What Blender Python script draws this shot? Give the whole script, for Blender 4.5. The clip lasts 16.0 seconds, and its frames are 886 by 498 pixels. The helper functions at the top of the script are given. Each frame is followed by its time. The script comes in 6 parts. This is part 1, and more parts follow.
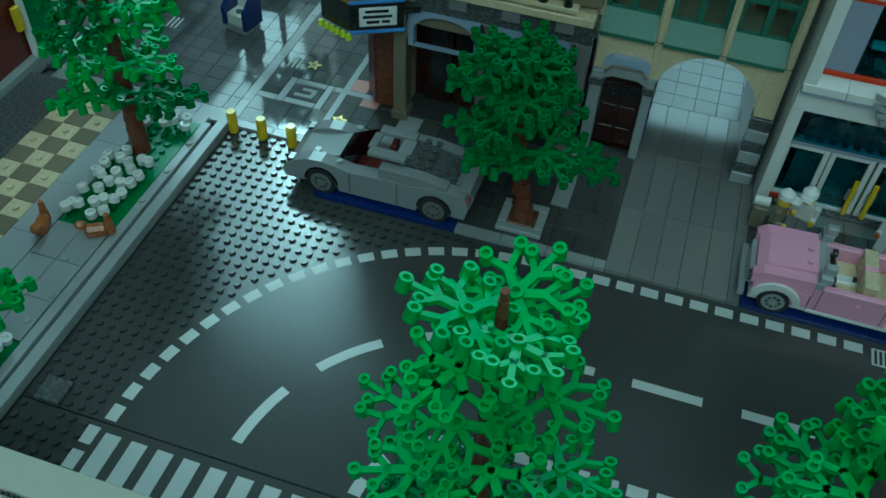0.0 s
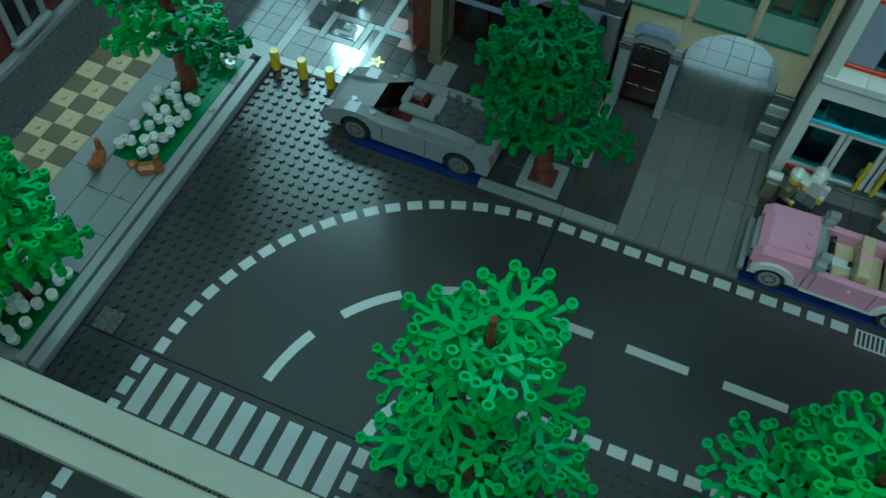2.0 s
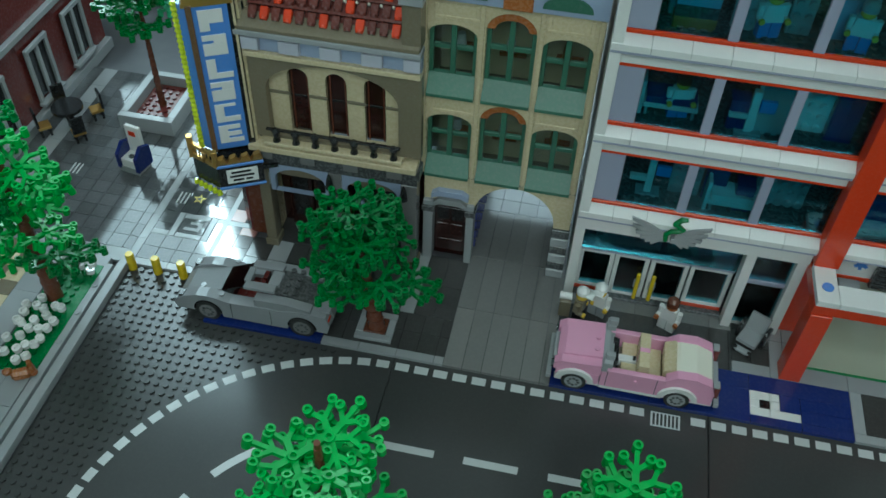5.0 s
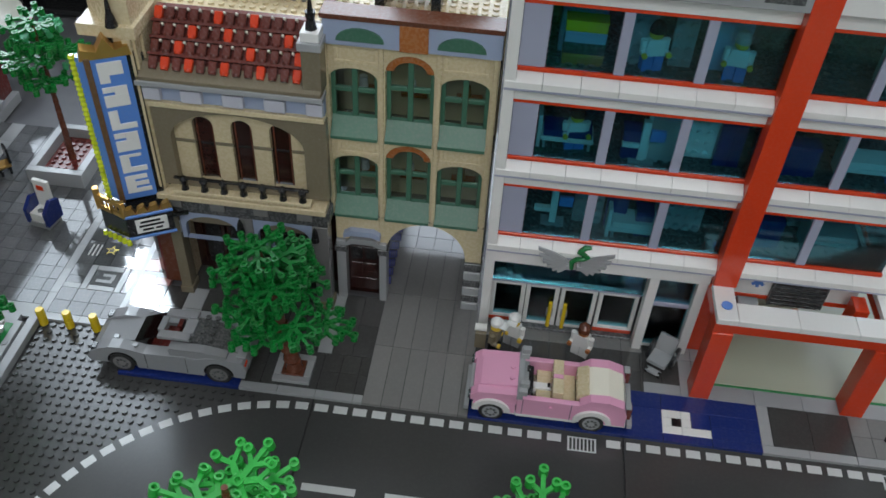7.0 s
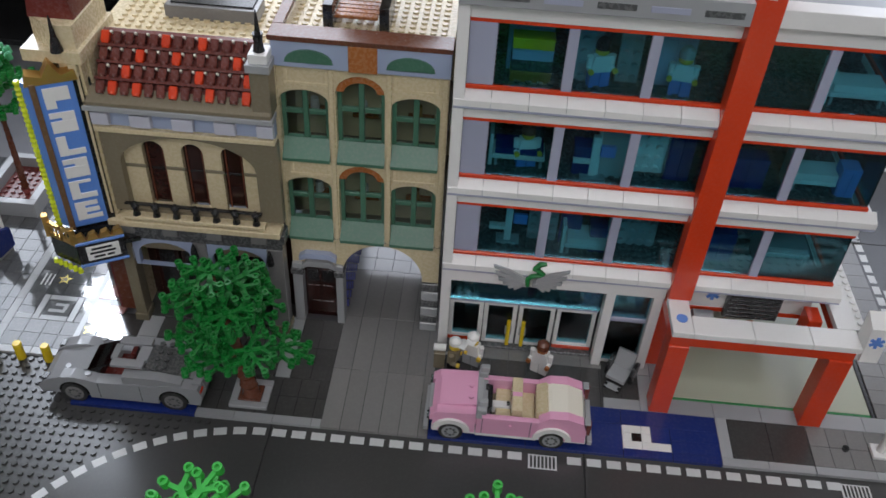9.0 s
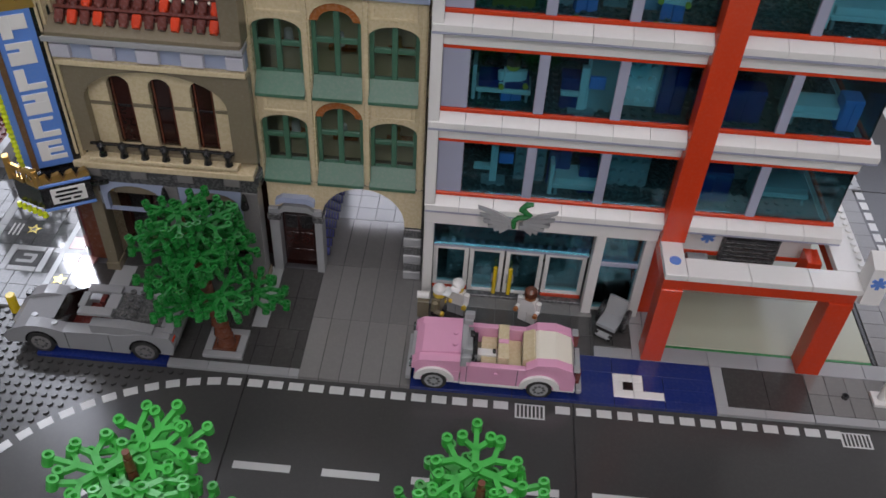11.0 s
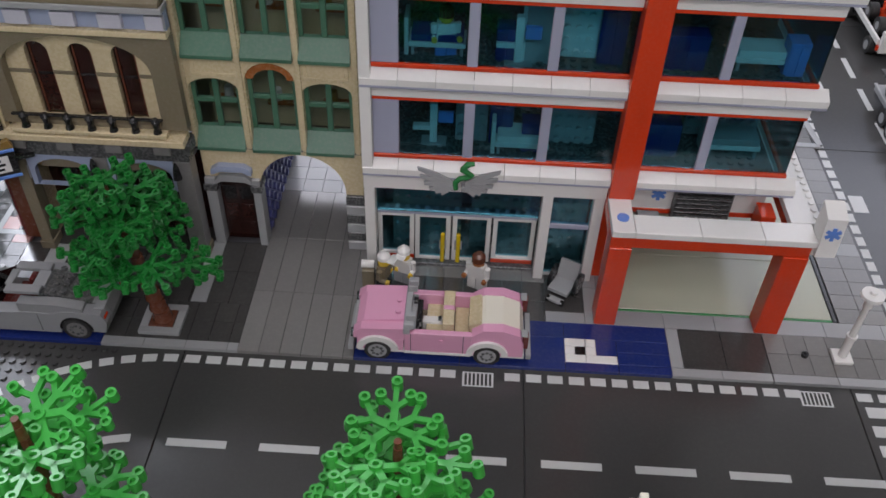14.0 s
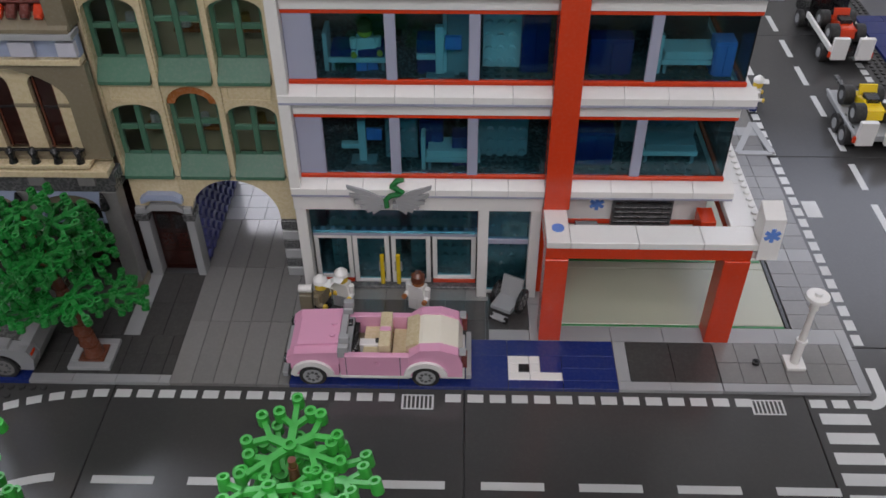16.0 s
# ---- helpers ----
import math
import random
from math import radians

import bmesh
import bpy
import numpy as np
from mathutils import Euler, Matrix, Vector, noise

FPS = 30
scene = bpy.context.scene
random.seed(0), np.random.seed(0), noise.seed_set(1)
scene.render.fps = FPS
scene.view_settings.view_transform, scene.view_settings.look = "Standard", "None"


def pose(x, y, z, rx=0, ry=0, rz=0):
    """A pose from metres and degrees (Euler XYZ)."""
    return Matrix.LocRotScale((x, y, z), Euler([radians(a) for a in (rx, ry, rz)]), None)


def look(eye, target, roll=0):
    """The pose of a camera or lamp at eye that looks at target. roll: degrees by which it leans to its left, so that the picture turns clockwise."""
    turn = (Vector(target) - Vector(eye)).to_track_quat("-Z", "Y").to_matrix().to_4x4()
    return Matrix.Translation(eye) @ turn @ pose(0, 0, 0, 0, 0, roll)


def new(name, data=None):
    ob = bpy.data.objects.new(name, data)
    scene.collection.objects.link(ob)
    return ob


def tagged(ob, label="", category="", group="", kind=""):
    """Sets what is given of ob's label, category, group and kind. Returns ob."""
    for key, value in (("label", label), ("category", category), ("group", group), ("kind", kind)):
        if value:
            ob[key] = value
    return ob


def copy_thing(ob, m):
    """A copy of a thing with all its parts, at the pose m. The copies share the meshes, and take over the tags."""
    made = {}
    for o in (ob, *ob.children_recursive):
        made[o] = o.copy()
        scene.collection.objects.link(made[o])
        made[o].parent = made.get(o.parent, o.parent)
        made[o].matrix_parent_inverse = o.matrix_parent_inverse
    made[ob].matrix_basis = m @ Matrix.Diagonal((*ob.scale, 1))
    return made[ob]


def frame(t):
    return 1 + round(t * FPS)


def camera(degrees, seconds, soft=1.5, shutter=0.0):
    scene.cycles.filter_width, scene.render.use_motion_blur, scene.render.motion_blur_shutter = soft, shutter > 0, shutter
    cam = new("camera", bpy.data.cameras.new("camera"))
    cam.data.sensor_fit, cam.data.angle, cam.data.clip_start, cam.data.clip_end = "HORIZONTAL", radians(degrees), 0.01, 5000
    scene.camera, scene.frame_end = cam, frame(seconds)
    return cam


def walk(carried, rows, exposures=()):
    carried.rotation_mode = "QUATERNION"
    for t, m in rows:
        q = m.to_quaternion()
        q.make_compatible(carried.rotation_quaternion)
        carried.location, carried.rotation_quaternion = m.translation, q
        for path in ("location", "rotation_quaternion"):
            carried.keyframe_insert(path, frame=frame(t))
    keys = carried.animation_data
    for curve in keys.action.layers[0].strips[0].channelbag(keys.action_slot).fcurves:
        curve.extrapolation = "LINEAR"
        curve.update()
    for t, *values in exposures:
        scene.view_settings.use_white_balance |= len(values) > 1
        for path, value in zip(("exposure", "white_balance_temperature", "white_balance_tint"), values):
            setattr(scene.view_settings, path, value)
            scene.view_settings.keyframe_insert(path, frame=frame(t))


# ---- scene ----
cam = camera(53.0, 16.0, soft=1.6)
PATH = [
    (0, (0.04347, -0.45922, 0.43420), (-0.06687, -0.06261, -0.00230), 3.401),
    (0.5, (0.04235, -0.45636, 0.45389), (-0.08119, -0.08902, -0.00415), 1.981),
    (1, (0.03940, -0.44179, 0.47970), (-0.07141, -0.10256, -0.00264), 4.948),
    (1.5, (0.03508, -0.43717, 0.49804), (-0.07692, -0.12721, -0.00334), 4.964),
    (2, (0.04849, -0.42743, 0.51285), (-0.06270, -0.11532, 0.01262), 3.862),
    (2.5, (0.06639, -0.43289, 0.52309), (-0.04542, -0.10437, 0.03363), 2.478),
    (3, (0.08529, -0.43929, 0.55734), (-0.02789, -0.09223, 0.08117), 0.347),
    (3.5, (0.10143, -0.44727, 0.57918), (-0.01123, -0.07949, 0.11870), -0.278),
    (6, (0.12354, -0.49419, 0.59539), (0.07586, -0.06716, 0.17662), 3.810),
    (6.5, (0.13545, -0.49357, 0.59818), (0.09088, -0.06101, 0.18478), 3.433),
    (7, (0.13506, -0.48773, 0.60093), (0.10025, -0.05152, 0.19044), 3.391),
    (7.5, (0.14191, -0.48558, 0.60306), (0.11026, -0.04496, 0.19703), 3.257),
    (8, (0.13920, -0.48988, 0.60379), (0.11396, -0.04018, 0.20739), 3.695),
    (10.5, (0.16735, -0.48479, 0.56603), (0.15349, -0.03749, 0.16636), 3.312),
    (11, (0.16241, -0.48271, 0.55417), (0.14731, -0.04246, 0.14680), 3.524),
    (11.5, (0.16565, -0.48163, 0.54568), (0.15397, -0.04186, 0.13767), 3.328),
    (12, (0.17295, -0.48070, 0.53949), (0.15668, -0.04041, 0.13222), 2.160),
    (12.5, (0.18322, -0.47406, 0.53196), (0.17051, -0.03998, 0.11793), 2.712),
    (13, (0.18518, -0.47691, 0.52708), (0.17391, -0.03756, 0.11862), 2.816),
    (13.5, (0.18888, -0.47809, 0.52478), (0.17609, -0.03845, 0.11667), 2.543),
    (14, (0.20355, -0.47743, 0.52109), (0.19231, -0.03912, 0.11151), 2.177),
    (14.5, (0.21509, -0.47305, 0.51800), (0.19653, -0.03820, 0.10500), 0.616),
    (15, (0.22997, -0.46853, 0.50832), (0.21691, -0.03566, 0.09306), 0.846),
    (15.5, (0.24599, -0.46632, 0.50530), (0.23302, -0.03124, 0.09234), 0.025),
    (16, (0.25366, -0.47377, 0.49805), (0.24023, -0.01737, 0.10879), -0.410),
]
walk(cam, [(t, look(eye, target, roll)) for t, eye, target, roll in PATH],
     exposures=[(0.0, -0.87, 4650, -37), (2.5, -0.86, 4700, -37), (3.5, -0.76, 4850, -34), (5.8, -0.37, 5750, -2),
                (7.0, -0.33, 6050, 9), (8.0, -0.36, 6150, 13), (10.5, -0.34, 6300, 19), (11.5, -0.27, 6350, 21), (16.0, -0.24, 6350, 19)])

# ---- light: a big window behind the town, ceiling lamps of the hall ----
world = bpy.data.worlds.new("room_sky")
scene.world = world
world.use_nodes = True
wn = world.node_tree.nodes
sky = wn.new("ShaderNodeTexSky")
sky.sky_type, sky.sun_disc, sky.sun_elevation, sky.sun_rotation = "NISHITA", False, radians(40), radians(-20)
wn["Background"].inputs["Strength"].default_value = 0.12
world.node_tree.links.new(sky.outputs["Color"], wn["Background"].inputs["Color"])


def area(name, m, sx, sy, watts, colour):
    lamp = bpy.data.lights.new(name, "AREA")
    lamp.shape, lamp.size, lamp.size_y, lamp.energy, lamp.color = "RECTANGLE", sx, sy, watts, colour
    ob = new(name, lamp)
    ob.matrix_world = m
    return ob


area("window_daylight", pose(-0.885, 1.0, 1.22, -97, 0, 0), 0.45, 1.36, 15.0, (0.86, 0.95, 1.0))
area("window_daylight", pose(-0.725, 0.98, 1.08, -97, 0, 0), 0.085, 0.42, 8.5, (0.86, 0.95, 1.0))
area("window_daylight", pose(-0.02, 1.0, 0.80, -97, 0, 0), 0.62, 0.58, 6.5, (0.88, 0.95, 1.0))
# Added window light at the right, gives the far road its sheen.
area("window_daylight", pose(1.12, 1.0, 0.80, -90, 0, 0), 0.68, 0.52, 2.6, (0.92, 0.97, 1.0))
area("ceiling_lamp_daylight", look((0.35, -2.1, 2.2), (0.2, 0.1, 0.2)), 1.8, 0.9, 21.5, (1.0, 0.985, 0.96))
area("ceiling_lamp_daylight", pose(0.4, -0.1, 2.4), 1.4, 0.7, 1.8, (1.0, 0.985, 0.96))

# ---- materials ----
def plastic(name, rgb, rough=0.24, grain=0.10, dust=0.12, scale=1.0):
    """Moulded plastic: slight colour drift between pieces, fine scratches, a veil of dust."""
    m = bpy.data.materials.new(name)
    m.use_nodes = True
    nt = m.node_tree
    n, l = nt.nodes, nt.links
    b = n["Principled BSDF"]
    tc = n.new("ShaderNodeTexCoord")
    big = n.new("ShaderNodeTexNoise")
    big.inputs["Scale"].default_value, big.inputs["Detail"].default_value = 22.0 * scale, 4.0
    fine = n.new("ShaderNodeTexNoise")
    fine.inputs["Scale"].default_value, fine.inputs["Detail"].default_value = 420.0 * scale, 6.0
    info = n.new("ShaderNodeObjectInfo")
    l.new(tc.outputs["Object"], big.inputs["Vector"])
    l.new(tc.outputs["Object"], fine.inputs["Vector"])
    add = n.new("ShaderNodeMath")
    add.operation = "ADD"
    l.new(big.outputs["Fac"], add.inputs[0])
    l.new(info.outputs["Random"], add.inputs[1])
    ramp = n.new("ShaderNodeMapRange")
    ramp.inputs["From Min"].default_value, ramp.inputs["From Max"].default_value = 0.3, 1.7
    ramp.inputs["To Min"].default_value, ramp.inputs["To Max"].default_value = 1.0 - grain, 1.0 + grain
    l.new(add.outputs[0], ramp.inputs["Value"])
    hsv = n.new("ShaderNodeHueSaturation")
    hsv.inputs["Color"].default_value = (*rgb, 1)
    l.new(ramp.outputs[0], hsv.inputs["Value"])
    mix = n.new("ShaderNodeMix")
    mix.data_type = "RGBA"
    mix.inputs["B"].default_value = (0.42, 0.41, 0.39, 1)
    dr = n.new("ShaderNodeMapRange")
    dr.inputs["From Min"].default_value, dr.inputs["From Max"].default_value = 0.45, 0.85
    dr.inputs["To Max"].default_value = dust
    l.new(fine.outputs["Fac"], dr.inputs["Value"])
    l.new(dr.outputs[0], mix.inputs["Factor"])
    l.new(hsv.outputs["Color"], mix.inputs["A"])
    l.new(mix.outputs["Result"], b.inputs["Base Color"])
    rr = n.new("ShaderNodeMapRange")
    rr.inputs["To Min"].default_value, rr.inputs["To Max"].default_value = rough * 0.85, rough * 1.25
    l.new(fine.outputs["Fac"], rr.inputs["Value"])
    l.new(rr.outputs[0], b.inputs["Roughness"])
    bump = n.new("ShaderNodeBump")
    bump.inputs["Strength"].default_value, bump.inputs["Distance"].default_value = 0.06, 0.0004
    l.new(big.outputs["Fac"], bump.inputs["Height"])
    l.new(bump.outputs[0], b.inputs["Normal"])
    b.inputs["IOR"].default_value = 1.52
    return m


def glass(name, rgb, alpha, rough=0.04):
    """Tinted clear plastic: a see-through coat that also mirrors."""
    m = bpy.data.materials.new(name)
    m.use_nodes = True
    n, l = m.node_tree.nodes, m.node_tree.links
    n.remove(n["Principled BSDF"])
    tr, gl, mx, fr = (n.new("ShaderNode" + k) for k in ("BsdfTransparent", "BsdfGlossy", "MixShader", "Fresnel"))
    tr.inputs["Color"].default_value = (*rgb, 1)
    gl.inputs["Roughness"].default_value = rough
    fr.inputs["IOR"].default_value = alpha
    l.new(fr.outputs[0], mx.inputs[0])
    l.new(tr.outputs[0], mx.inputs[1])
    l.new(gl.outputs[0], mx.inputs[2])
    l.new(mx.outputs[0], n["Material Output"].inputs["Surface"])
    return m


def metal(name, rgb, rough=0.3):
    m = plastic(name, rgb, rough)
    m.node_tree.nodes["Principled BSDF"].inputs["Metallic"].default_value = 0.75
    return m


def glow(name, rgb, strength):
    m = bpy.data.materials.new(name)
    m.use_nodes = True
    b = m.node_tree.nodes["Principled BSDF"]
    b.inputs["Emission Color"].default_value, b.inputs["Emission Strength"].default_value = (*rgb, 1), strength
    return m


ROAD = plastic("road_plate_grey", (0.056, 0.056, 0.056), 0.19, 0.06, 0.02)
DARK = plastic("dark_grey_plastic", (0.085, 0.088, 0.09), 0.26)
DARKTILE = plastic("dark_grey_tile", (0.058, 0.057, 0.056), 0.14, 0.14, 0.05)
MID = plastic("mid_grey_tile", (0.205, 0.202, 0.198), 0.13, 0.12)
LIGHT = plastic("light_grey_plastic", (0.36, 0.37, 0.38), 0.22, 0.10)
CARGREY = plastic("car_grey_plastic", (0.29, 0.295, 0.31), 0.24, 0.08)
PRINT = plastic("white_road_print", (0.60, 0.61, 0.61), 0.32, 0.05)
WHITE = plastic("white_plastic", (0.82, 0.81, 0.79), 0.20, 0.04, 0.05)
LAV = plastic("pale_blue_grey_plastic", (0.38, 0.40, 0.52), 0.22, 0.06)
RED = plastic("red_plastic", (0.66, 0.050, 0.010), 0.18, 0.06, 0.05)
DRED = plastic("dark_red_plastic", (0.14, 0.022, 0.018), 0.2, 0.16)
ROOFRED = plastic("roof_brown_plastic", (0.13, 0.028, 0.020), 0.22, 0.2)
BLUE = plastic("blue_plastic", (0.012, 0.027, 0.165), 0.16, 0.08, 0.05)
SKYB = plastic("sign_blue_plastic", (0.12, 0.27, 0.72), 0.22, 0.05)
TAN = plastic("tan_plastic", (0.68, 0.57, 0.36), 0.26, 0.07)
DTAN = plastic("dark_tan_plastic", (0.215, 0.18, 0.12), 0.24, 0.10)
SAND = plastic("sand_green_plastic", (0.058, 0.165, 0.105), 0.36, 0.10)
SBLUE = plastic("sand_blue_plastic", (0.36, 0.42, 0.58), 0.24, 0.06)
PINK = plastic("pink_plastic", (0.80, 0.39, 0.57), 0.2, 0.04, 0.05)
LEAF = plastic("bright_green_plastic", (0.036, 0.40, 0.050), 0.32, 0.20, 0.05)
LEAF2 = plastic("green_plastic", (0.010, 0.185, 0.030), 0.26, 0.14, 0.05)
LEAF3 = plastic("pale_green_plastic", (0.09, 0.42, 0.20), 0.28, 0.14, 0.05)
GRASS = plastic("dark_green_plate", (0.012, 0.20, 0.045), 0.24, 0.10)
BROWN = plastic("brown_plastic", (0.14, 0.042, 0.020), 0.24, 0.14)
ORANGE = plastic("nougat_plastic", (0.38, 0.13, 0.035), 0.26)
BLACK = plastic("black_plastic", (0.012, 0.012, 0.013), 0.2, 0.2, 0.06)
RUBBER = plastic("tyre_rubber", (0.018, 0.018, 0.018), 0.55, 0.2, 0.1)
YELLOW = plastic("yellow_plastic", (0.85, 0.60, 0.010), 0.2, 0.05)
GOLD = metal("pearl_gold_plastic", (0.55, 0.33, 0.09), 0.32)
GOLDINK = metal("gold_print", (0.72, 0.58, 0.16), 0.3)
LBULB = plastic("neon_yellow_plastic", (0.72, 0.82, 0.02), 0.12)
CREAM = plastic("cream_plastic", (0.42, 0.41, 0.34), 0.35, 0.04)
RAMP = plastic("pale_green_tile", (0.50, 0.53, 0.41), 0.16, 0.05)
SKIN = plastic("yellow_head_plastic", (0.82, 0.56, 0.06), 0.24)
REDINK = plastic("pale_red_tile", (0.50, 0.24, 0.22), 0.2)
LAVBLUE = plastic("blue_violet_plastic", (0.075, 0.085, 0.27), 0.24, 0.08)
SIGNBROWN = plastic("sign_brown_plastic", (0.17, 0.095, 0.045), 0.24)
PLAZA = plastic("plaza_grey_tile", (0.100, 0.103, 0.108), 0.065, 0.30)
TRBLUE = glass("tinted_blue_glass", (0.42, 0.77, 0.85), 1.42)
SMOKE = glass("smoky_glass", (0.30, 0.26, 0.22), 1.45)
LAVW = plastic("pale_lavender_plastic", (0.58, 0.58, 0.66), 0.22, 0.05)
PALEG = plastic("pale_sage_plastic", (0.27, 0.42, 0.27), 0.26, 0.06)
DEEPRED = plastic("deep_red_brown_plastic", (0.030, 0.009, 0.007), 0.14, 0.2, 0.01)
CREAMTOP = plastic("cream_white_plastic", (0.86, 0.82, 0.70), 0.2, 0.04, 0.04)
TRCLEAR = glass("clear_glass", (0.72, 0.80, 0.80), 1.4)
WALLP = plastic("hall_wall_paint", (0.76, 0.76, 0.74), 0.7, 0.06, 0.0, 0.05)
FLOORP = plastic("hall_floor", (0.12, 0.12, 0.13), 0.5, 0.1, 0.1, 0.05)
TABLEP = plastic("table_board", (0.10, 0.10, 0.11), 0.5, 0.1, 0.1, 0.1)
PANEL = glow("lamp_diffuser", (1.0, 0.97, 0.92), 3.0)

# ---- building helpers: all sizes below are in studs of 8 mm ----
S = 0.008
ORG = {}


def thing(name, x, y, z, label, category, group="", kind="", local=False, turn=0):
    """An empty at the foot of a thing. Parts are given in town studs, or, if local, from the foot."""
    ob = new(name)
    ob.empty_display_size = 0.01
    ob.matrix_world = pose(x * S, y * S, z * S, 0, 0, turn)
    ORG[ob] = Vector((0, 0, 0)) if local else Vector((x, y, z))
    return tagged(ob, label, category, group, kind)


def mesh(name, bm, mat, org=(0, 0, 0)):
    o = Vector(org)
    for v in bm.verts:
        v.co = (v.co - o) * S
    me = bpy.data.meshes.new(name)
    bm.to_mesh(me)
    bm.free()
    for m in (mat if isinstance(mat, (list, tuple)) else (mat,)):
        me.materials.append(m)
    return me


def smooth(me):
    me.polygons.foreach_set("use_smooth", [True] * len(me.polygons))
    me.set_sharp_from_angle(angle=radians(35))
    return me


def part(name, bm, mat, parent, label="", round_=False, kind=""):
    me = mesh(name, bm, mat, ORG[parent])
    if round_:
        smooth(me)
    ob = new(name, me)
    ob.parent = parent
    ORG[ob] = ORG[parent]
    return tagged(ob, label, kind=kind)


def piece(name, me, x, y, z, parent, turn=0, label=""):
    """One of many alike pieces on a shared mesh."""
    ob = new(name, me)
    ob.parent = parent
    o = ORG[parent]
    ob.matrix_local = pose((x - o.x) * S, (y - o.y) * S, (z - o.z) * S, 0, 0, turn)
    ORG[ob] = o
    return tagged(ob, label) if label else ob


def cbox(bm, x0, y0, z0, x1, y1, z1, c=0.05):
    """A block with chamfered edges."""
    c = min(c, (x1 - x0) * 0.4, (y1 - y0) * 0.4, (z1 - z0) * 0.4)
    lo, hi = (x0, y0, z0), (x1, y1, z1)
    vs = {}
    for i in range(8):
        s = [(i >> k) & 1 for k in range(3)]
        for a in range(3):
            co = [(hi if s[k] else lo)[k] + (0 if k == a else (-c if s[k] else c)) for k in range(3)]
            vs[(i, a)] = bm.verts.new(co)
    for a in range(3):
        b, d = (a + 1) % 3, (a + 2) % 3
        for side in (0, 1):
            q = [side << a, side << a | 1 << b, side << a | 1 << b | 1 << d, side << a | 1 << d]
            f = [vs[(i, a)] for i in q]
            bm.faces.new(f if side else f[::-1])
        for sb in (0, 1):
            for sd in (0, 1):
                i = sb << b | sd << d
                j = i | 1 << a
                f = [vs[(i, b)], vs[(j, b)], vs[(j, d)], vs[(i, d)]]
                bm.faces.new(f if sb == sd else f[::-1])
    for i in range(8):
        f = [vs[(i, 0)], vs[(i, 1)], vs[(i, 2)]]
        odd = ((i & 1) + (i >> 1 & 1) + (i >> 2 & 1)) % 2
        bm.faces.new(f if odd else f[::-1])
    return bm


def box(*a, c=0.05):
    return cbox(bmesh.new(), *a, c=c)


def cyl(bm, x, y, z0, z1, r, n=12, r2=None, axis="z"):
    """A capped cylinder or cone along an axis; x, y are the two other coordinates in order."""
    r2 = r if r2 is None else r2
    def place(u, v, w):
        return {"z": (u, v, w), "y": (u, w, v), "x": (w, u, v)}[axis]
    low = [bm.verts.new(place(x + r * math.cos(k * math.tau / n), y + r * math.sin(k * math.tau / n), z0)) for k in range(n)]
    top = [bm.verts.new(place(x + r2 * math.cos(k * math.tau / n), y + r2 * math.sin(k * math.tau / n), z1)) for k in range(n)]
    flip = axis == "y"
    fs = [low[::-1], top] + [[low[k], low[(k + 1) % n], top[(k + 1) % n], top[k]] for k in range(n)]
    for f in fs:
        bm.faces.new(f[::-1] if flip else f)
    return bm


def tube(bm, x, y, z0, z1, r, ri, n=10, depth=0.25):
    """A round peg with a hollow in its top."""
    def ring(rad, z):
        return [bm.verts.new((x + rad * math.cos(k * math.tau / n), y + rad * math.sin(k * math.tau / n), z)) for k in range(n)]
    a, b, c, d = ring(r, z0), ring(r, z1), ring(ri, z1), ring(ri * 0.9, z1 - depth)
    bm.faces.new(a[::-1])
    bm.faces.new(d)
    for p, q in ((a, b), (b, c), (c, d)):
        for k in range(n):
            bm.faces.new([p[k], p[(k + 1) % n], q[(k + 1) % n], q[k]])
    return bm


def prism(bm, pts, a, b, axis="y"):
    """A flat outline pushed through from a to b along an axis. For y the outline is (x, z), for x (y, z), for z (x, y)."""
    def place(u, v, w):
        return {"y": (u, w, v), "x": (w, u, v), "z": (u, v, w)}[axis]
    lo = [bm.verts.new(place(u, v, a)) for u, v in pts]
    hi = [bm.verts.new(place(u, v, b)) for u, v in pts]
    faces = [bm.faces.new(lo), bm.faces.new(hi[::-1])]
    n = len(pts)
    faces += [bm.faces.new([lo[k], hi[k], hi[(k + 1) % n], lo[(k + 1) % n]]) for k in range(n)]
    bmesh.ops.recalc_face_normals(bm, faces=faces)
    return bm


def stud_field(bm, cells, z, n=10):
    for x, y in cells:
        cyl(bm, x + 0.5, y + 0.5, z, z + 0.21, 0.30, n)
    return bm


TILES = {}


def tile_mesh(w, d, h, mat):
    key = (round(w, 2), round(d, 2), h, mat.name)
    if key not in TILES:
        g = 0.025
        TILES[key] = mesh("tile", box(g, g, 0, w - g, d - g, h, c=0.008), mat)
    return TILES[key]


def pave(parent, x0, y0, x1, y1, z, w, d, mat, h=0.4):
    """Smooth paving pieces laid in rows, each its own piece."""
    y = y0
    while y < y1 - 0.01:
        dd, x = min(d, y1 - y), x0
        while x < x1 - 0.01:
            ww = min(w, x1 - x)
            piece("tile", tile_mesh(ww, dd, h, mat), x, y, z, parent)
            x += w
        y += d

# ---- the hall round the display ----
def slab(name, x0, y0, z0, x1, y1, z1, mat, label, category):
    """A piece of the hall, in metres."""
    me = mesh(name, box(x0 / S, y0 / S, z0 / S, x1 / S, y1 / S, z1 / S, c=0.5), mat)
    return tagged(new(name, me), label, category, kind="structure")


